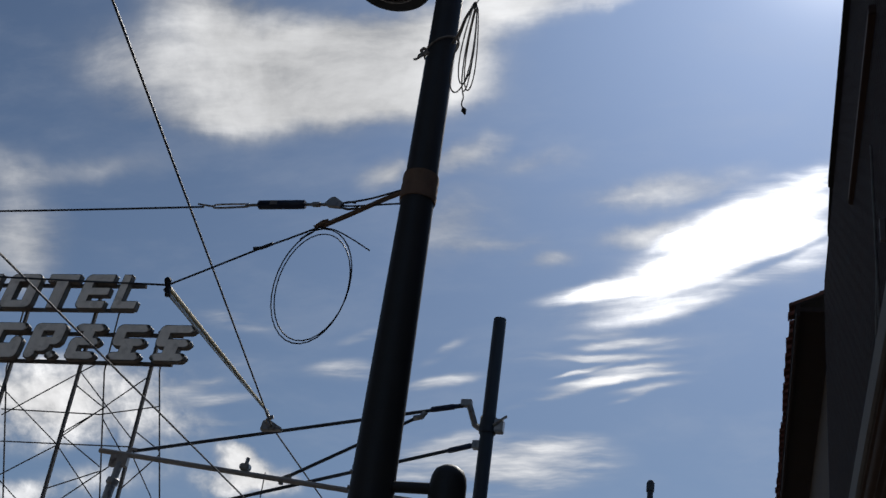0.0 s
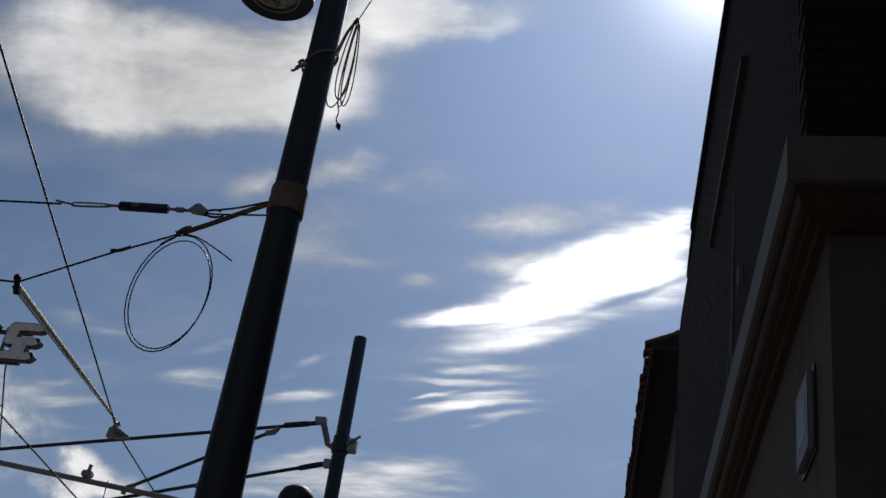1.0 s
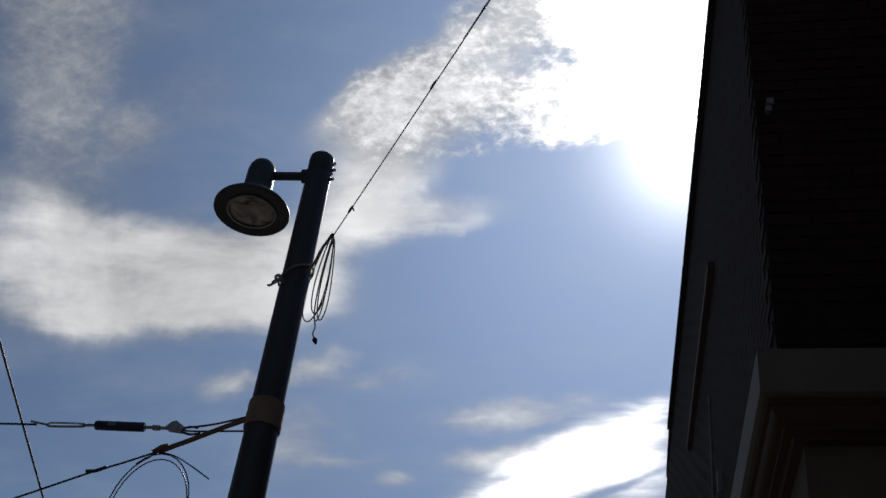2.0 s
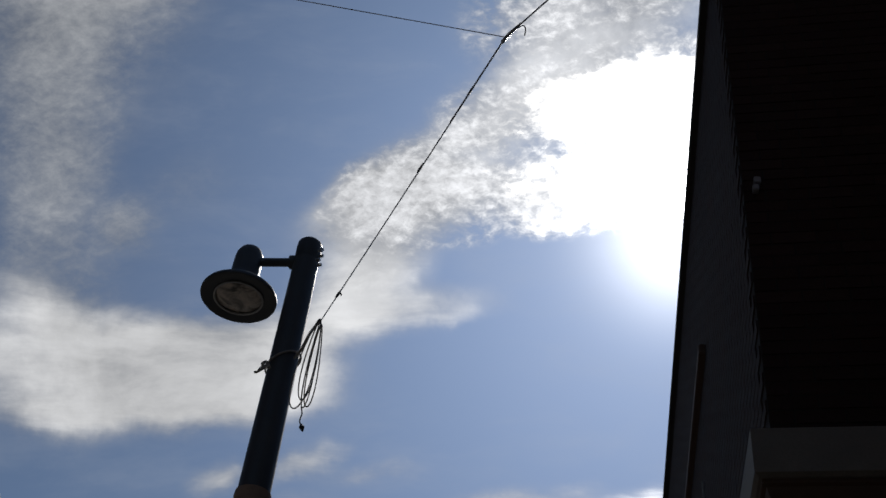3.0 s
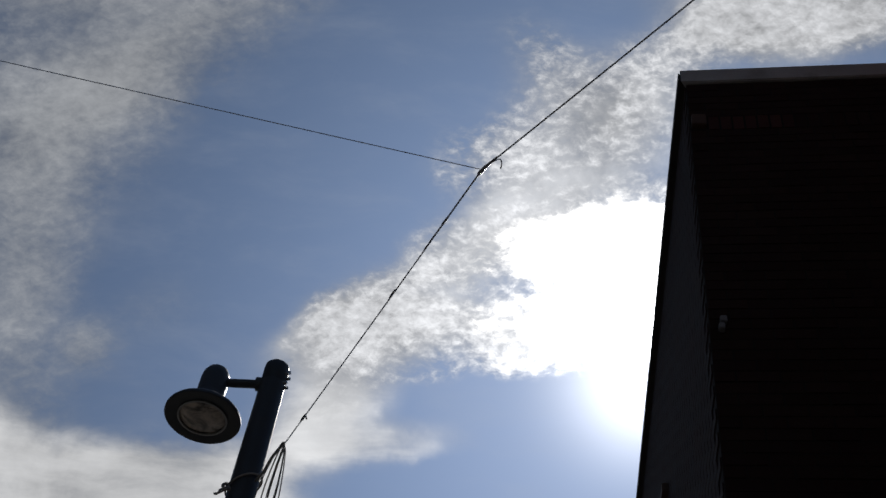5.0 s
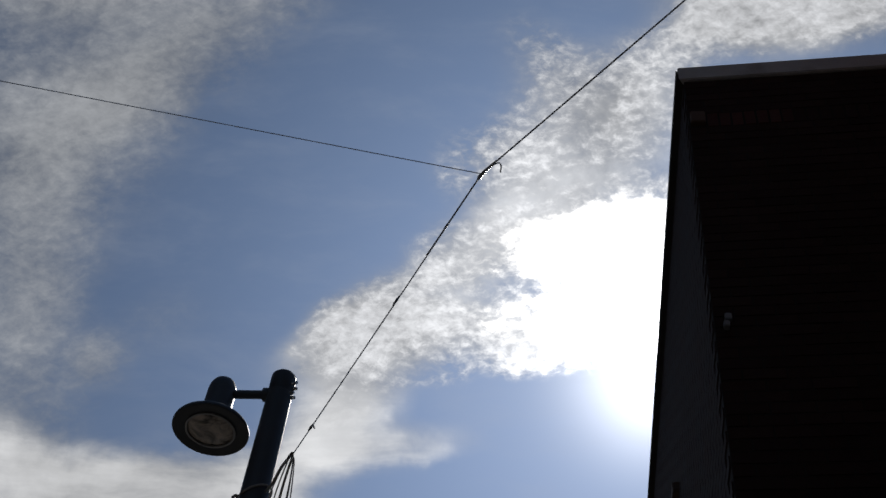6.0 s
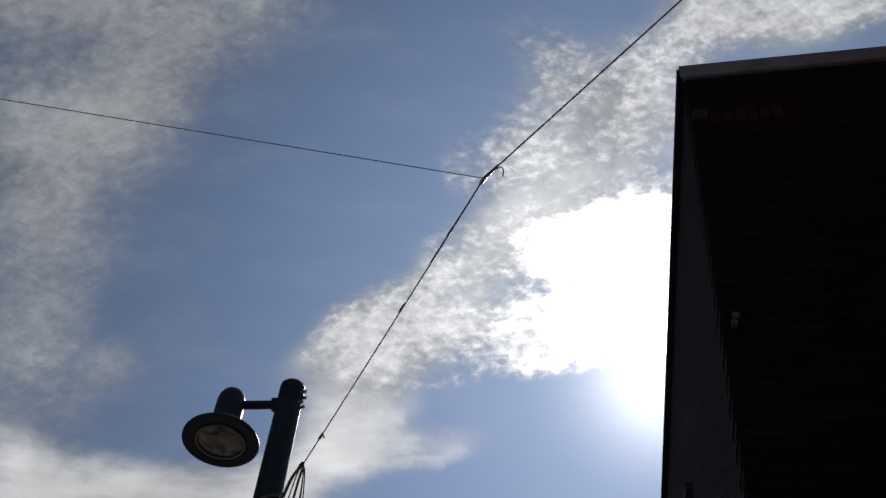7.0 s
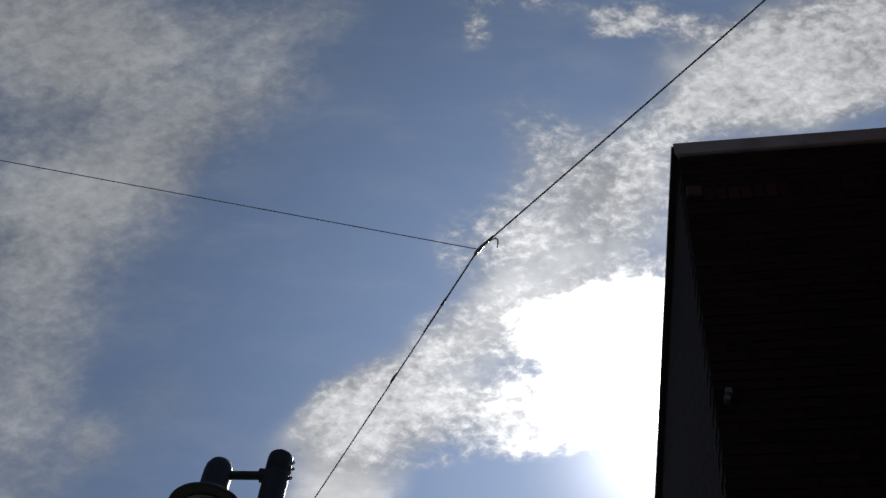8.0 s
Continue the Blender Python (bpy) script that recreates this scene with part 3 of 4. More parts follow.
vs = [deck.verts.new(p) for p in ((a0, 13.72, 8.685), (a1, 34, 8.685), (a1 + 5, 34, 8.685 + 5 * PITCH), (a0 + 5, 13.72, 8.685 + 5 * PITCH), (a0, 13.72, 8.715), (a1, 34, 8.715), (a1 + 5, 34, 8.715 + 5 * PITCH), (a0 + 5, 13.72, 8.715 + 5 * PITCH))]
for f in ((0, 3, 2, 1), (4, 5, 6, 7), (0, 1, 5, 4), (3, 7, 6, 2), (0, 4, 7, 3), (1, 2, 6, 5)):
    deck.faces.new([vs[i] for i in f])
roof = part("roof", deck, WOOD, tiled, "sloping tiled roof")


def barrel(length=0.42, r=0.078):
    """One half-round tile, lying up the slope, narrower at its upper end."""
    bm = B()
    rows = []
    for x, s in ((0.0, 1.0), (length, 0.82)):
        rows.append([[bm.verts.new((x, (r - th) * s * math.cos(math.pi * i / 6), (r - th) * s * math.sin(math.pi * i / 6) + x * PITCH)) for i in range(7)] for th in (0.0, 0.014)])
    (o0, i0), (o1, i1) = rows
    for i in range(6):
        bm.faces.new((o0[i], o0[i + 1], o1[i + 1], o1[i]))
        bm.faces.new((i0[i], i1[i], i1[i + 1], i0[i + 1]))
        bm.faces.new((o0[i], i0[i], i0[i + 1], o0[i + 1]))
    return bm


tile_mesh = mesh_of("roof_tile", barrel(), TILE)
rng = random.Random(4)
for i in range(86):
    y = 13.84 + 0.235 * i
    for j in range(3):
        if i * 3 + j >= 280:
            continue
        t = new("roof_tile", tile_mesh)
        t.parent = roof
        t.location = (eave_x(y) - 0.04 + 0.36 * j + rng.uniform(-0.015, 0.015), y + rng.uniform(-0.01, 0.01), 8.70 + 0.36 * j * PITCH + 0.012 * j)
        t.rotation_euler = (0, rng.uniform(-0.03, 0.03), rng.uniform(-0.04, 0.04))

# ---- plain unseen walls, added to close the place and hold back daylight ----
# out of view; tall and dark to cut skylight and bounce on the brick
tagged(part("building_behind", prism(B(), [(0.85, 1.2), (10, 1.2), (10, -25), (0.85, -25)], 0, 15.0), BRICK), "unseen plain dark brick block across the alley, added to shade the end wall", "building")
# out of view; its height blocks sky from the street wall
tagged(part("building_opposite", prism(B(), [(-15, 11), (-15, -40), (-27, -40), (-27, 11)], -0.15, 23.0), PLASTER), "unseen plain brown block across the street, added to shade the street side", "building")
tagged(part("alley_end", prism(B(), [(9.2, 1.21), (9.6, 1.21), (9.6, 3.7), (9.2, 3.7)], 0, 7.5), BRICK), "unseen plain wall added to close the alley", "wall", kind="structure")

# ---- street lamp that also carries the span wires ----
PX, PY = -2.345, 7.12
lamp_post = thing("street_lamp", (PX, PY, 0), "dark painted tapered steel pole with two bell-shaded street lamps", "street lamp")
part("pole", lathe(B(), [(0, 0), (0.26, 0), (0.26, 0.35), (0.2, 0.42), (0.185, 0.5), (0.142, 3.96), (0.116, 6.18), (0.101, 8.48), (0, 8.48)], (PX, PY, 0), 48), POLE_PAINT, lamp_post, "", True)
part("cap", lathe(B(), [(0.0995, 8.47), (0.1018, 8.475), (0.102, 8.635), (0.099, 8.665), (0.08, 8.688), (0.04, 8.698), (0, 8.7)], (PX, PY, 0), 40), POLE_PAINT, lamp_post, "domed pole cap", True)


def lantern(side, brim):
    """A bell lamp on a short arm; side is -1 towards the street, 1 towards the pavement."""
    cx = PX + side * 0.482
    arm_z = brim + 0.385
    part("arm", tube(B(), [(PX + side * 0.09, PY, arm_z), (cx, PY, arm_z)], 0.036, 16), LAMP_PAINT, lamp_post, "", True)
    part("arm_collar", tube(B(), [(PX + side * 0.085, PY, arm_z), (PX + side * 0.135, PY, arm_z)], 0.058, 16), LAMP_PAINT, lamp_post, "", True)
    shade = part("shade", lathe(B(), [(0, 0.535), (0.05, 0.53), (0.088, 0.505), (0.108, 0.462), (0.115, 0.41), (0.116, 0.24), (0.122, 0.19), (0.14, 0.155), (0.185, 0.12), (0.25, 0.075), (0.296, 0.03), (0.306, 0.012), (0.306, -0.004), (0.298, -0.01), (0.21, -0.004), (0.2, 0.0), (0.192, 0.02), (0.19, 0.05), (0, 0.05)], (cx, PY, brim), 56), LAMP_PAINT, lamp_post, "bell-shaped lamp housing with a flat wide brim", True)
    part("lens_ring", lathe(B(), [(0.2, -0.002), (0.2, -0.014), (0.186, -0.016), (0.182, -0.004), (0.186, 0.0), (0.2, -0.002)], (cx, PY, brim), 48), STEEL, lamp_post, "thin bright ring round the glass", True)
    part("lens", lathe(B(), [(0.186, 0.004), (0.15, -0.012), (0.09, -0.022), (0, -0.026)], (cx, PY, brim), 40), LENS, lamp_post, "ribbed lamp glass with mottled reflections in its colour", True)
    for dy, dz in ((-0.03, 0.06), (0.03, 0.06), (-0.03, -0.04), (0.03, -0.04), (0.0, 0.1)):
        bx = PX - side * 0.1
        part("bolt", tube(B(), [(bx, PY + dy - 0.04, arm_z + dz), (bx - side * 0.034, PY + dy - 0.048, arm_z + dz)], 0.013, 8), STEEL, lamp_post)


lantern(-1, 8.085)
lantern(1, 3.6)
settle(lamp_post)

# strap round the pole, to which the span wires are tied
strap = B()
lathe(strap, [(0.116, 6.27), (0.127, 6.27), (0.13, 6.235), (0.126, 6.2), (0.131, 6.165), (0.127, 6.13), (0.132, 6.1), (0.128, 6.06), (0.117, 6.06)], (PX, PY, 0), 40)
band = tagged(part("pole_strap", strap, STRAP, None, "", True), "worn tan webbing strap wound round the pole", "strap")

# ---- span wire across the street ----
span = thing("span_wire", (-3.36, PY, 6.05), "span wire with a dark blue insulator tied to the pole", "wire")
part("wire", tube(B(), sag((-3.97, PY, 6.04), (-15.0, PY, 6.3), 0.12), 0.008, 6), WIRE, span)
part("end_loop", tube(B(), curve([(-4.02, PY, 6.065), (-3.9, PY, 6.045), (-3.86, PY, 6.058), (-3.64, PY, 6.06), (-3.62, PY, 6.05), (-3.64, PY, 6.038), (-3.86, PY, 6.03), (-3.9, PY, 6.043)]), 0.008, 6), STEEL, span)
part("rod", tube(B(), [(-3.64, PY, 6.05), (-3.54, PY, 6.052)], 0.011, 8), STEEL, span)
ins = part("insulator", lathe(B(), [(0, 0), (0.028, 0), (0.034, 0.008), (0.034, 0.35), (0.028, 0.36), (0, 0.36)], (0, 0, 0), 20), INSULATOR, span, "dark blue rod insulator with a pale label", True)
ins.matrix_basis = pose(-3.54, PY, 6.052, 0, 90, 0)
part("label", box(B(), (-3.44, PY - 0.037, 6.035), (-3.385, PY - 0.033, 6.065)), GREY_MARK, span)
part("rod", tube(B(), [(-3.18, PY, 6.052), (-3.02, PY, 6.05)], [0.012, 0.012], 8), STEEL, span)
part("coupling", tube(B(), [(-3.13, PY, 6.052), (-3.12, PY, 6.052), (-3.07, PY, 6.051), (-3.06, PY, 6.051)], [0.012, 0.02, 0.02, 0.012], 10), STEEL, span)
tri = B()
prism(tri, [(0, 0), (0.04, 0.045), (0.07, 0.055), (0.14, 0.005), (0.12, -0.03), (0.03, -0.02)], -0.018, 0.018)
clevis = part("clevis", tri, STEEL, span, "weathered three-cornered steel clevis")
clevis.matrix_basis = pose(-3.03, PY, 6.052, 90, 0, 0)
part("tie_wire", tube(B(), curve([(-2.92, PY, 6.055), (-2.7, PY, 6.095), (-2.46, PY - 0.02, 6.155)]), 0.008, 6), WIRE, span)
part("tie_wire", tube(B(), curve([(-2.92, PY, 6.045), (-2.82, PY, 6.035), (-2.46, PY - 0.02, 6.04)]), 0.007, 6), WIRE, span)
part("wire_end", tube(B(), curve([(-2.93, PY, 6.04), (-2.86, PY, 6.07), (-2.8, PY, 6.06)]), 0.007, 6), WIRE, span)
part("wire_end", tube(B(), curve([(-2.93, PY, 6.035), (-2.85, PY, 6.01), (-2.77, PY, 6.02)]), 0.009, 6), WIRE, span)

# second tie: strap, wire and a hanging coil
tie = thing("tied_wire", (-3.02, PY - 0.06, 5.86), "thin wire tied to the pole by a tan strap", "wire")
TY = PY - 0.005
part("strap", tube(B(), curve([(-2.455, TY, 6.15), (-2.62, TY, 6.07), (-2.82, TY, 5.965), (-2.95, TY, 5.9), (-3.03, TY, 5.855)]), 0.018, 8), STRAP, tie)
part("strap_knot", tube(B(), curve([(-2.97, TY - 0.01, 5.9), (-3.01, TY - 0.02, 5.88), (-3.06, TY - 0.01, 5.845)]), [0.02] * 16 + [0.028], 8), STRAP, tie)
part("wire", tube(B(), [(-3.0, TY, 5.875), (-3.25, TY, 5.765), (-3.47, TY, 5.675), (-3.8, TY, 5.52), (-4.09, TY, 5.385)], 0.0075, 6), WIRE, tie)
part("wire", tube(B(), sag((-4.09, TY, 5.385), (-15.0, TY, 6.25), 0.12), 0.0075, 6), WIRE, tie)
part("splice", tube(B(), curve([(-3.36, TY, 5.725), (-3.44, TY, 5.69), (-3.5, TY, 5.685)]), 0.013, 6), WIRE, tie)
loop = []
for i in range(64):
    a = math.pi * 0.55 + 2 * math.pi * 2.05 * i / 63
    grow = 1.0 + 0.05 * math.sin(a * 0.5 + 0.4)
    ca, sa = math.cos(a) * 0.27 * grow, math.sin(a) * 0.425 * grow
    loop.append((-2.995 + ca - 0.03 * sa / 0.435, TY - 0.02 - 0.012 * i / 63, 5.375 + sa + 0.07 * ca / 0.275))
tagged(part("cable_coil", tube(B(), [(-3.06, TY, 5.85)] + loop + curve([(-3.02, TY - 0.03, 5.84), (-2.9, TY - 0.03, 5.815), (-2.76, TY - 0.03, 5.74), (-2.62, TY - 0.03, 5.65)]), 0.0048, 6), CABLE, None, "", True), "loose loop of black cable hanging from the tied wire", "cable")

# ---- rope, coil and the wire that runs overhead ----
knot = thing("pole_rope", (PX, PY, 7.4), "grey rope knotted round the pole with loose ends", "rope")
rp = []
for i in range(49):
    a = radians(200 + 7.5 * i)
    rp.append((PX + 0.121 * math.cos(a), PY + 0.121 * math.sin(a), 7.42 + 0.075 * math.cos(a)))
part("loop", tube(B(), rp, 0.0085, 6), ROPE, knot)
part("knot", tube(B(), curve([(-2.410, 7.040, 7.310), (-2.440, 7.010, 7.345), (-2.460, 7.000, 7.320), (-2.440, 7.010, 7.295), (-2.415, 7.020, 7.320)]), 0.013, 7), ROPE, knot)
part("loose_end", tube(B(), curve([(-2.430, 7.010, 7.320), (-2.470, 7.000, 7.280), (-2.480, 7.000, 7.250), (-2.510, 7.000, 7.240)]), 0.009, 6), ROPE, knot)
part("loose_end", tube(B(), curve([(-2.430, 7.010, 7.310), (-2.450, 7.000, 7.270), (-2.495, 7.000, 7.235)]), 0.007, 6), ROPE, knot)
part("tie", tube(B(), curve([(-2.245, 7.05, 7.42), (-2.16, 6.9, 7.38), (-2.08, 6.76, 7.41), (-1.995, 6.65, 7.435)]), 0.011, 6), ROPE, knot)

hang = thing("hanging_coil", (-1.99, 6.66, 7.43), "bundle of thin wire loops hanging beside the pole", "cable")
for half, drop, dx, lean in ((0.035, 0.77, -0.005, 0.0), (0.055, 0.72, -0.02, -0.02), (0.045, 0.74, 0.012, 0.03), (0.075, 0.8, -0.06, -0.03)):
    pts = []
    for i in range(33):
        a = 2 * math.pi * i / 32
        down = drop * 0.5 * (1 - math.cos(a))
        pts.append((-1.985 + dx * down / drop + half * math.sin(a) * (0.35 + 0.65 * down / drop), 6.66 + 0.4 * half * math.sin(a) + lean, 7.44 - down))
    part("loop", tube(B(), pts, 0.005, 6), ROPE, hang)
part("tail", tube(B(), curve([(-2.0, 6.66, 6.68), (-1.985, 6.66, 6.62), (-1.99, 6.66, 6.56), (-1.965, 6.66, 6.505)]), 0.005, 6), ROPE, hang)
part("crimp", tube(B(), [(-1.975, 6.66, 6.53), (-1.968, 6.66, 6.51), (-1.955, 6.66, 6.475)], [0.008, 0.02, 0.006], 8), BLACK_METAL, hang)

JOIN = Vector((-0.525, 4.2, 7.45))
over = thing("overhead_wire", tuple(JOIN), "thin overhead wires meeting at a bound joint", "wire")
TIE0 = (-1.99, 6.655, 7.435)
part("wire", tube(B(), sag(TIE0, JOIN, 0.012), 0.0043, 6), LINE_WIRE, over)
part("wire", tube(B(), sag(JOIN, (2.52, 1.195, 7.53), 0.01), 0.0048, 6), LINE_WIRE, over)
part("wire", tube(B(), sag(JOIN, (-15.02, 0.72, 7.55), 0.006, 24), 0.003, 6), LINE_WIRE, over)
way_ = (JOIN - Vector(TIE0)).normalized()
part("joint", tube(B(), [JOIN - way_ * 0.05, JOIN - way_ * 0.03, JOIN + Vector((0.02, -0.02, 0)), JOIN + Vector((0.09, -0.09, 0.005))], [0.006, 0.0125, 0.011, 0.006], 8), LINE_WIRE, over, "bound wire joint", True)
part("hook", tube(B(), curve([JOIN + Vector((0.05, -0.05, 0.0)), JOIN + Vector((0.1, -0.07, 0.01)), JOIN + Vector((0.115, -0.06, -0.01)), JOIN + Vector((0.11, -0.03, -0.03))]), 0.004, 6), LINE_WIRE, over)
for f, s in ((0.845, 0.008), (0.60, 0.009), (0.12, 0.01)):
    c = Vector(TIE0).lerp(JOIN, f)
    part("splice", tube(B(), [c - way_ * 0.045, c - way_ * 0.02, c + way_ * 0.02, c + way_ * 0.045], [0.005, s, s * 0.9, 0.005], 8), WIRE, over)
c = Vector(TIE0).lerp(JOIN, 0.12)
part("splice_tail", tube(B(), curve([c, c + Vector((0.0, 0.03, 0.05)), c + Vector((0.01, 0.06, 0.04))]), 0.006, 6), WIRE, over)
part("splice_sleeve", tube(B(), [Vector(TIE0).lerp(JOIN, 0.75), Vector(TIE0).lerp(JOIN, 0.99)], 0.0052, 8), OLD_PLATE, over)

# ---- tram wire pole with its cantilever ----
FX, FY = -3.97, 17.0
mast = thing("tram_pole", (FX, FY, 0), "dark round steel pole carrying tubular tram-wire arms", "pole")
part("pole", lathe(B(), [(0, -0.15), (0.2, -0.15), (0.2, 0.3), (0.125, 0.35), (0.11, 5.0), (0.1, 10.05), (0.096, 10.1), (0, 10.1)], (FX, FY, 0), 28), FAR_PAINT, mast, "", True)
part("pole_band", lathe(B(), [(0.1, 8.2), (0.125, 8.2), (0.125, 8.45), (0.1, 8.45)], (FX, FY, 0), 24), FAR_PAINT, mast)
part("bracket", tube(B(), [(FX - 0.09, FY, 8.27), (FX - 0.2, FY, 8.33), (FX - 0.34, FY, 8.7)], 0.05, 6), STEEL, mast)
part("bracket_plate", box(B(), (FX - 0.45, FY - 0.05, 8.62), (FX - 0.28, FY + 0.05, 8.73), 0.01), STEEL, mast)
part("clamp_box", box(B(), (FX + 0.1, FY - 0.08, 8.22), (FX + 0.24, FY + 0.08, 8.42), 0.015), STEEL, mast)
part("clamp_bolt", tube(B(), [(FX + 0.1, FY - 0.1, 8.3), (FX + 0.3, FY - 0.12, 8.44)], 0.02, 6), STEEL, mast)
part("lower_bracket", box(B(), (FX - 0.2, FY - 0.05, 7.95), (FX - 0.09, FY + 0.05, 8.08), 0.01), STEEL, mast)
part("top_tube", tube(B(), [(-4.38, FY, 8.63), (-9.63, FY, 7.68)], 0.027, 10), DARK_TUBE, mast, "", True)
part("top_insulator", tube(B(), [(-4.42, FY, 8.64), (-4.5, FY, 8.62), (-4.52, FY, 8.615), (-4.86, FY, 8.555), (-4.88, FY, 8.55)], [0.028, 0.032, 0.044, 0.044, 0.028], 12), INSULATOR, mast, "", True)
part("top_eye", tube(B(), curve([(-9.55, FY, 7.7), (-9.66, FY, 7.7), (-9.75, FY, 7.62)]), 0.035, 8), STEEL, mast)
part("stay_tube", tube(B(), [(-4.14, FY, 8.02), (-7.9, FY, 6.965)], 0.027, 10), DARK_TUBE, mast, "", True)
part("stay_insulator", tube(B(), [(-4.16, FY, 8.01), (-4.2, FY, 8.0), (-4.5, FY, 7.915), (-4.54, FY, 7.905)], [0.028, 0.042, 0.042, 0.028], 12), INSULATOR, mast, "", True)
part("brace_tube", tube(B(), [(-5.04, FY - 0.03, 8.42), (-6.99, FY - 0.03, 7.36)], 0.026, 10), DARK_TUBE, mast, "", True)
part("brace_eye", tube(B(), curve([(-6.9, FY - 0.03, 7.4), (-7.03, FY - 0.03, 7.34), (-7.05, FY - 0.03, 7.25)]), 0.038, 8), STEEL, mast)
part("brace_clamp", tube(B(), [(-4.95, FY - 0.03, 8.5), (-5.0, FY - 0.03, 8.42), (-5.12, FY - 0.03, 8.39)], 0.045, 8), STEEL, mast)
part("registration_tube", tube(B(), [(-3.97, FY - 0.1, 6.98), (-10.15, FY - 0.1, 7.635)], 0.042, 14), TUBE, mast, "grey aluminium registration tube", True)
part("end_clamp", prism(B(), [(-9.92, FY - 0.14), (-9.62, FY - 0.14), (-9.62, FY - 0.06), (-9.92, FY - 0.06)], 7.38, 7.57), STEEL, mast)
part("drop_rod", tube(B(), [(-9.75, FY - 0.1, 7.45), (-9.78, FY - 0.1, 7.2), (-9.78, FY - 0.1, 7.18), (-9.8, FY - 0.1, 7.1), (-9.8, FY - 0.1, 7.08), (-9.83, FY - 0.1, 6.8)], [0.06, 0.06, 0.1, 0.1, 0.075, 0.075], 10), STEEL, mast)
part("tube_clamp", box(B(), (-7.72, FY - 0.17, 7.42), (-7.56, FY - 0.03, 7.52), 0.02), STEEL, mast)
part("tube_clamp_bolt", tube(B(), [(-7.64, FY - 0.1, 7.5), (-7.62, FY - 0.1, 7.62)], 0.03, 8), STEEL, mast)
part("hanger", tube(B(), [(-7.3, FY - 0.1, 7.4), (-7.3, FY - 0.1, 6.6)], 0.009, 6), WIRE, mast)
settle(mast)

# ropes from the tied wire to the cantilever
pull = thing("pull_off", (-4.09, TY, 5.4), "pair of yellow pull-off ropes between wire and tram arm", "rope")
R0, R1 = Vector((-4.09, TY, 5.36)), Vector((-7.42, FY - 0.25, 8.34))
for off, rad in ((Vector((0.01, 0, 0.006)), 0.017), (Vector((-0.016, 0, -0.012)), 0.012)):
    part("rope", tube(B(), [R0 + off, R0.lerp(R1, 0.5) + off * 0.9, R1 + off * 0.4], rad, 8), YELLOW if rad > 0.015 else STEEL, pull)
part("end_clip", tube(B(), [(-4.1, TY, 5.44), (-4.1, TY, 5.42), (-4.09, TY, 5.38), (-4.07, TY, 5.3)], [0.02, 0.028, 0.02, 0.024], 8), BLACK_METAL, pull)
part("shackle", tube(B(), curve([R1, R1 + Vector((0.06, 0, -0.1)), R1 + Vector((0.12, 0, -0.1)), R1 + Vector((0.04, 0, -0.16)), R1 + Vector((0.12, 0, -0.24))]), 0.03, 8), STEEL, pull)
pul = prism(B(), [(-0.15, -0.12), (-0.12, 0.08), (0.0, 0.13), (0.18, 0.02), (0.32, -0.06), (0.3, -0.1), (0.1, -0.12)], -0.05, 0.05)
pulley = part("pulley", pul, STEEL, pull, "pale steel pulley block")
pulley.matrix_basis = pose(-7.36, FY - 0.2, 8.12, 90, 0, 0) @ Matrix.Diagonal((0.72, 0.72, 1, 1))

# tram wires along the street
for line, r in (([(-2.57, -6.0, 8.1), (-7.3, 16.8, 8.1), (-7.54, 20.1, 8.1), (-8.8, 38.0, 8.1)], 0.013), ([(-6.2, -2.0, 6.3), (-6.75, 22.0, 6.3)], 0.011)):
    tagged(part("tram_wire", tube(B(), line, r, 6), WIRE), "dark tram wire running along the street", "wire", "tram wires along the street")

# ---- slim lamp mast farther down the street ----
slim = thing("slim_mast", (-2.72, 30, 0), "slim dark mast with a small cap", "pole")
part("pole", lathe(B(), [(0, 0), (0.11, 0), (0.075, 11.9), (0, 11.9)], (-2.72, 30, 0), 16), FAR_PAINT, slim)
part("cap", lathe(B(), [(0, 11.88), (0.1, 11.9), (0.1, 12.12), (0.06, 12.18), (0, 12.2)], (-2.72, 30, 0), 16), FAR_PAINT, slim)
settle(slim)

# ---- roof sign on its steel frame ----
hotel = thing("hotel_block", (-33, 54, 0), "plain brown hotel block under the roof sign", "building")
part("wall", prism(B(), [(-48, 44), (-18, 44), (-18, 66), (-48, 66)], -0.15, 10.6), PLASTER, hotel)
part("parapet", prism(B(), [(-48.2, 43.8), (-17.8, 43.8), (-17.8, 44.3), (-48.2, 44.3)], 10.6, 11.2), COPING, hotel)
settle(hotel)

SY = 48.0
LEAN_X = 0.15
sign = thing("roof_sign", (-31, SY, 10.6), "old roof sign of grey metal letters on a steel scaffold", "sign")


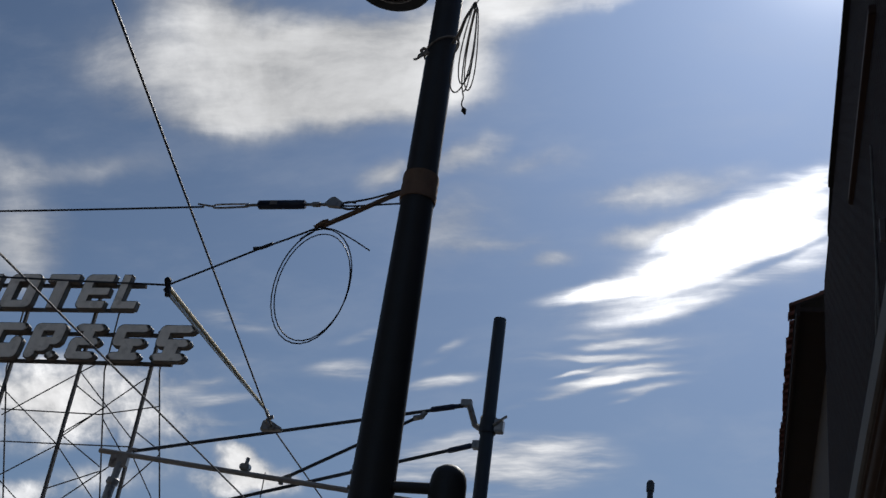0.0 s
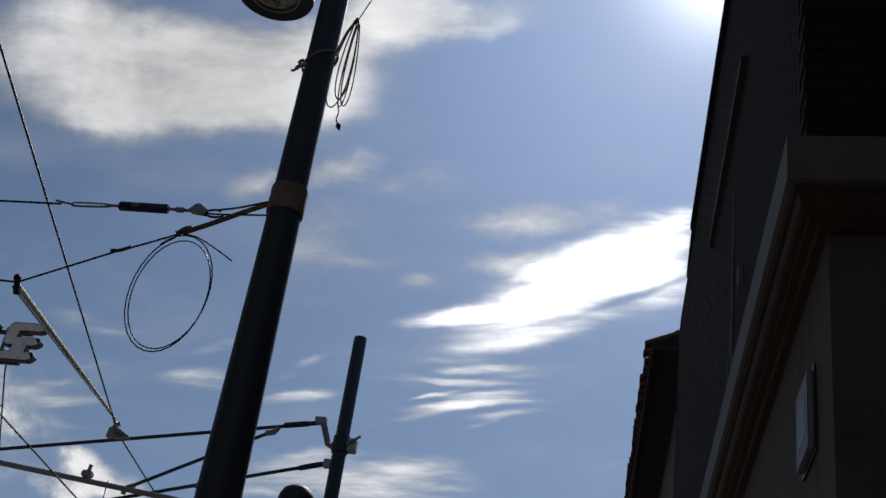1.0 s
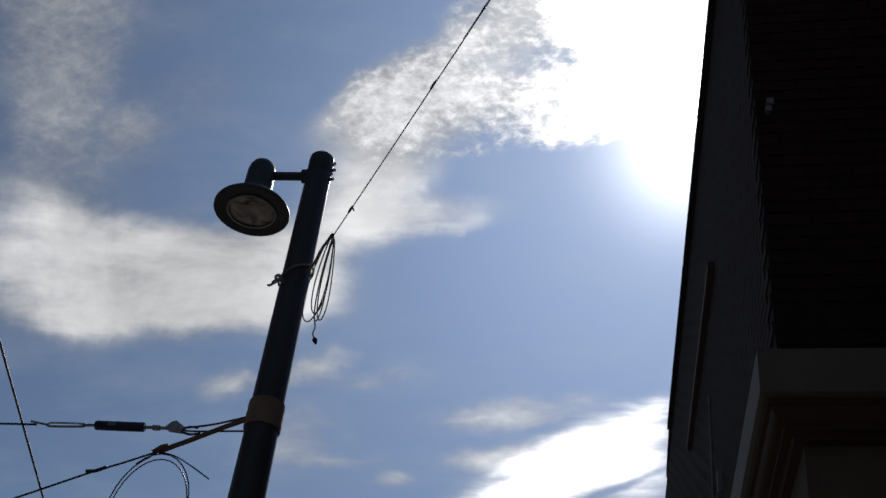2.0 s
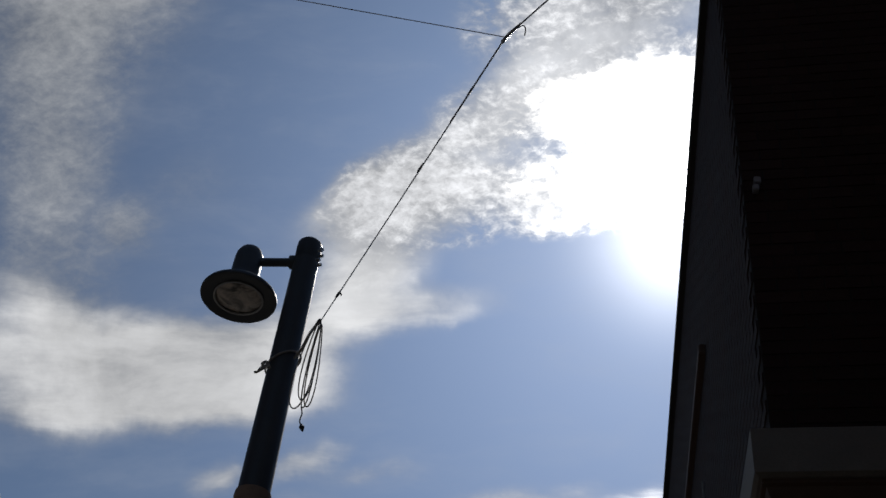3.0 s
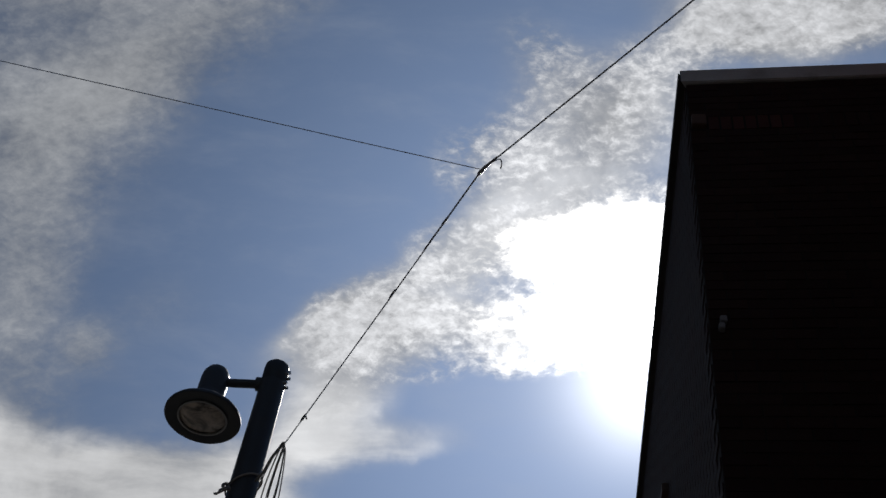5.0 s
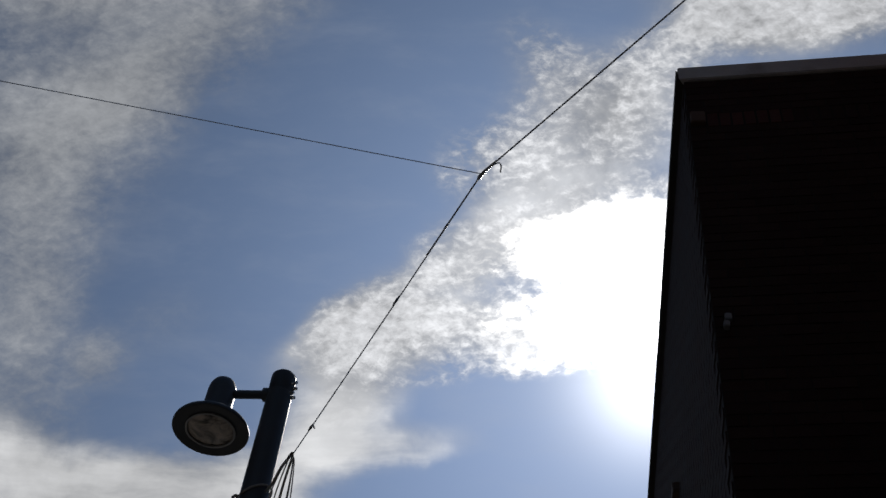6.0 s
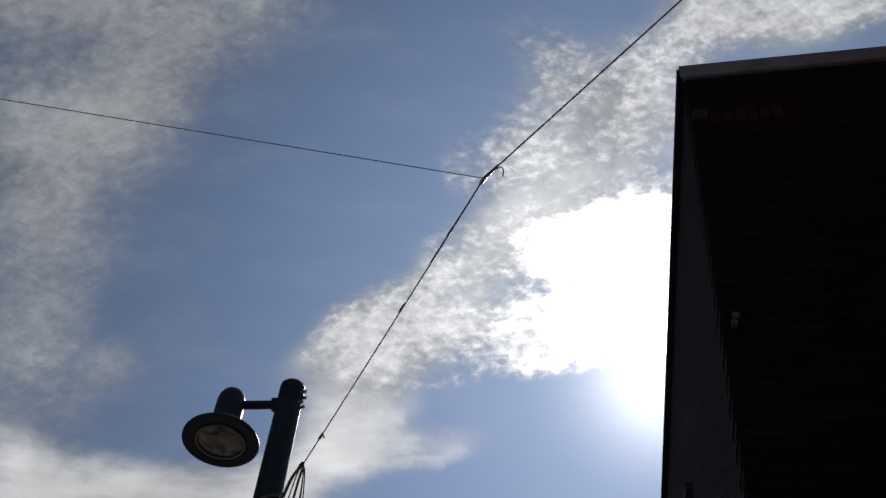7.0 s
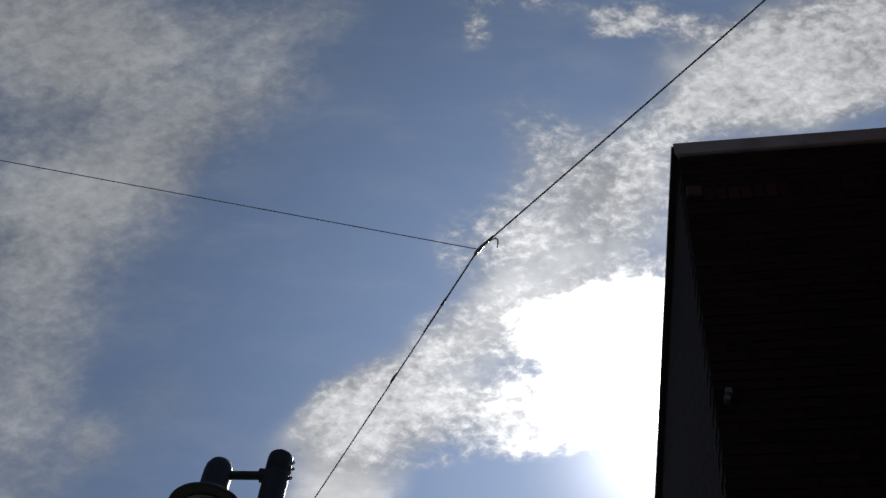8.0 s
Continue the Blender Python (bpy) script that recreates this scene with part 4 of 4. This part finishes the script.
def slab(rows, x, z, w, h, grow, y0, y1, cols, bend_r):
    """A slanted plate cut to a pattern of filled cells, grown by a margin; one closed mesh."""
    xs = [0.0]
    for c in cols:
        xs.append(xs[-1] + c * w)
    zs = [h * (1 - k / len(rows)) for k in range(len(rows) + 1)]
    filled = {(r, c) for r, row in enumerate(rows) for c, v in enumerate(row) if v == "1"}
    bm = B()
    for r, c in filled:
        def edge(dr, dc):
            return 0.0 if (r + dr, c + dc) in filled else grow
        x0, x1 = xs[c] - edge(0, -1), xs[c + 1] + edge(0, 1)
        z1, z0 = zs[r] + edge(-1, 0), zs[r + 1] - edge(1, 0)
        q = [(x0, z0), (x1, z0), (x1, z1), (x0, z1)]
        sides = [(1, 0), (0, 1), (-1, 0), (0, -1)]
        bare = [(r + dr, c + dc) not in filled for dr, dc in sides]
        outline = []  # points, and whether the edge that follows is on the outside
        for k, (a, b) in enumerate(q):
            rad = min(bend_r.get(k, 0.04), x1 - x0, z1 - z0)
            if bare[k] and bare[k - 1]:
                sx, sz = (1, -1, -1, 1)[k], (1, 1, -1, -1)[k]
                for i in range(5):
                    t = math.pi / 8 * i
                    if k % 2 == 0:
                        t = math.pi / 2 - t
                    outline.append((a + sx * rad * (1 - math.sin(t)), b + sz * rad * (1 - math.cos(t)), True))
            else:
                outline.append((a, b, bare[k]))
        fr = [bm.verts.new((x + a + LEAN_X * b, y0, z + b)) for a, b, f in outline]
        bk = [bm.verts.new((x + a + LEAN_X * b, y1, z + b)) for a, b, f in outline]
        bm.faces.new(fr)
        bm.faces.new(bk[::-1])
        n = len(outline)
        for i in range(n):
            if outline[i][2]:
                bm.faces.new((fr[i], bk[i], bk[(i + 1) % n], fr[(i + 1) % n]))
    bmesh.ops.remove_doubles(bm, verts=bm.verts[:], dist=0.002)
    return bm


def letter(name, rows, x, z, w, bend_r, h=1.8, cols=(0.31, 0.38, 0.31), label=""):
    rows = rows.split("/")
    case = part(name, slab(rows, x, z, w, h, 0.045, SY - 0.06, SY + 0.26, cols, bend_r), SIGN_EDGE, sign, label)
    part("face", slab(rows, x, z, w, h, 0.0, SY - 0.09, SY - 0.066, cols, bend_r), SIGN_FACE, case)
    return case


for name, rows, px0, wide in (("letter_h", "101/101/111/101/101", -52, 50), ("letter_o", "111/101/101/101/111", 16, 50), ("letter_t", "111/010/010/010/010", 80, 48), ("letter_e", "111/100/111/100/111", 141, 44), ("letter_l", "100/100/100/100/111", 200, 36)):
    letter(name, rows, -36.95 + 0.0334 * px0, 25.88, wide * 0.0334, {k: 0.3 for k in {"letter_o": (0, 1, 2, 3), "letter_e": (0, 3)}.get(name, ())})
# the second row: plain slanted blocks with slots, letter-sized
for rows, px0, wide in (("111/100/101/111/111", 4, 54), ("111/101/111/110/101", 71, 50), ("111/010/111/100/111", 137, 46), ("111/100/111/010/111", 203, 50), ("111/100/111/010/111", 270, 52)):
    letter("sign_block", rows, -36.6 + 0.0334 * px0, 23.2, wide * 0.0334, {0: 0.28, 1: 0.28, 2: 0.28, 3: 0.28})
for z, x1 in ((27.32, -29.0), (25.98, -29.3), (24.7, -26.4), (23.22, -26.6)):
    part("rail", box(B(), (-44, SY + 0.34, z - 0.08), (x1, SY + 0.5, z + 0.08)), SCAFFOLD, sign)
for x in (-35.15, -31.4, -27.72):
    part("leg", box(B(), (x - 0.065, SY + 0.5, 10.6), (x + 0.065, SY + 0.66, 27.6 if x < -30 else 25.0)), SCAFFOLD, sign)
for x0, x1 in ((-35.45, -31.6), (-30.2, -27.1), (-27.35, -24.1)):
    part("back_leg", tube(B(), [(x0, SY + 0.6, 24.0 if x0 > -28 else 27.3), (x0 + 0.1, SY + 0.6, 22.9), (x1, SY + 0.65, 10.6)], 0.04, 6), SCAFFOLD, sign)
BRACES = [(-34.8, 20.5, -31.3, 22.8), (-31.3, 22.8, -30.5, 23.3), (-31.3, 22.8, -27.7, 19.5), (-31.3, 22.1, -29.7, 21.1), (-29.5, 21.1, -31.4, 19.7), (-27.7, 22.7, -31.4, 19.5), (-34.9, 20.8, -29.7, 20.7), (-29.7, 20.7, -26.8, 21.2), (-34.4, 19.2, -27.7, 19.2), (-31.3, 19.6, -29.0, 18.2), (-29.5, 20.5, -28.0, 18.8), (-31.5, 19.1, -33.9, 17.6), (-28.9, 18.0, -31.5, 17.0), (-28.2, 18.5, -30.5, 16.6), (-26.2, 18.9, -27.7, 17.2), (-27.6, 19.9, -26.3, 19.1), (-35.4, 22.0, -31.5, 19.2), (-31.4, 19.1, -28.9, 16.7), (-27.6, 18.9, -26.1, 16.9), (-33.8, 17.3, -32.7, 16.5)]
for x0, z0, x1, z1 in BRACES:
    part("brace", tube(B(), [(x0, SY + 0.58, z0), (x1, SY + 0.58, z1)], 0.03, 6), SCAFFOLD, sign)
settle(sign)

# ---- small things on the corner building ----
plate = thing("wall_plaque", (0.78, 4.95, 3.85), "dull pale metal plate fixed to the stucco wall", "sign")
part("plate", box(B(), (0.76, 4.76, 3.66), (0.79, 5.06, 4.0), 0.006), OLD_PLATE, plate)
part("backing", box(B(), (0.786, 4.74, 3.64), (0.797, 5.08, 4.02)), BLACK_METAL, plate)
part("print", box(B(), (0.7585, 4.82, 3.74), (0.7605, 5.0, 3.92)), GREY_MARK, plate)
settle(plate)
flood = thing("wall_light", (1.15, 4.3, 3.9), "black square wall light tilted on a bracket", "lamp")
part("housing", box(B(), (-0.16, -0.09, -0.16), (0.16, 0.02, 0.16), 0.02), BLACK_METAL, flood)
part("glass", box(B(), (-0.11, -0.095, -0.11), (0.11, -0.088, 0.11)), LENS, flood)
part("bracket", box(B(), (-0.03, 0.02, -0.03), (0.03, 0.09, 0.03)), BLACK_METAL, flood)
flood.matrix_basis = pose(1.2, 4.27, 3.88, 0, 45, -3.8)
conduit = thing("conduit", (0.7, 7.1, 5.5), "thin white cable running down the upper wall", "cable")
part("run", tube(B(), [(0.69, 7.1, 6.45), (0.69, 7.1, 5.3), (0.69, 7.12, 4.86)], 0.008, 6), OLD_PLATE, conduit)
part("branch", tube(B(), [(0.69, 7.1, 5.55), (0.685, 7.2, 5.3), (0.685, 7.35, 5.05)], 0.007, 6), OLD_PLATE, conduit)
part("clip", box(B(), (0.67, 6.6, 5.45), (0.705, 6.64, 5.6), 0.004), OLD_PLATE, conduit)
settle(conduit)
stub = thing("wall_bracket", (0.9, 4.3, 6.35), "small pale broken bracket on the brick wall", "bracket")
part("plate", box(B(), (0.765, 4.29, 6.33), (0.80, 4.325, 6.375), 0.004), GREY_MARK, stub)
part("arm", box(B(), (0.755, 4.285, 6.275), (0.785, 4.325, 6.315), 0.004), GREY_MARK, stub)
settle(stub)
for r in (house, tiled, span, tie, knot, hang, over, pull):
    settle(r)

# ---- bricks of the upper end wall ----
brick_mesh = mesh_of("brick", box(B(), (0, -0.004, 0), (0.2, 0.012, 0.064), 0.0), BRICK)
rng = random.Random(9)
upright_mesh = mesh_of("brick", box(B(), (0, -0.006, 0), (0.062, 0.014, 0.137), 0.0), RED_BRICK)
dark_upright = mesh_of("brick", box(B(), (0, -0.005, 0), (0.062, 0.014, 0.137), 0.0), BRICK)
UPRIGHT = (44, 45)  # the two courses that a row of upright bricks takes up
made = 0
rest_bm = B()
for c in range(51):
    z = 4.81 + 0.075 * c
    upright = c == UPRIGHT[0]
    for i in range(46 if upright else 0 if c in UPRIGHT else 17):
        w = 0.062 if upright else 0.2
        s = 0.115 + 0.075 * i if upright else 0.21 * i - (0.105 if c % 2 else 0.0) + 0.004
        if s < 0:
            s, w = 0.004, 0.095
        p = Vector(UP) + EX * s + NX * (0.0005 + rng.uniform(-0.002, 0.003))
        if (i < 15 if upright else i < 7 and c >= 10 and made < 278):
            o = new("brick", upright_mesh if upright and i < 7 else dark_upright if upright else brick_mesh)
            o.parent = upper_wall
            o.location, o.rotation_euler = (p.x, p.y, z), (0, 0, -SKEW)
            o.scale = (1, 1, rng.uniform(0.97, 1.0)) if upright else (w / 0.2, 1, 1)
            made += not upright
        else:
            q = p + EX * w
            n_ = NX * 0.0035
            prism(rest_bm, [(p.x + n_.x, p.y + n_.y), (q.x + n_.x, q.y + n_.y), (q.x - n_.x * 1.5, q.y - n_.y * 1.5), (p.x - n_.x * 1.5, p.y - n_.y * 1.5)], z, z + (0.137 if upright else 0.064))
for c in range(51):
    z = 4.81 + 0.075 * c
    for i in range(41):
        y = UP[1] + 0.015 + 0.21 * i + (0.105 if c % 2 else 0.0)
        x = UP[0] - 0.03 * (y - UP[1]) / 8.87
        prism(rest_bm, [(x - 0.007, y), (x + 0.01, y), (x + 0.01, y + 0.2), (x - 0.007, y + 0.2)], z, z + 0.064)
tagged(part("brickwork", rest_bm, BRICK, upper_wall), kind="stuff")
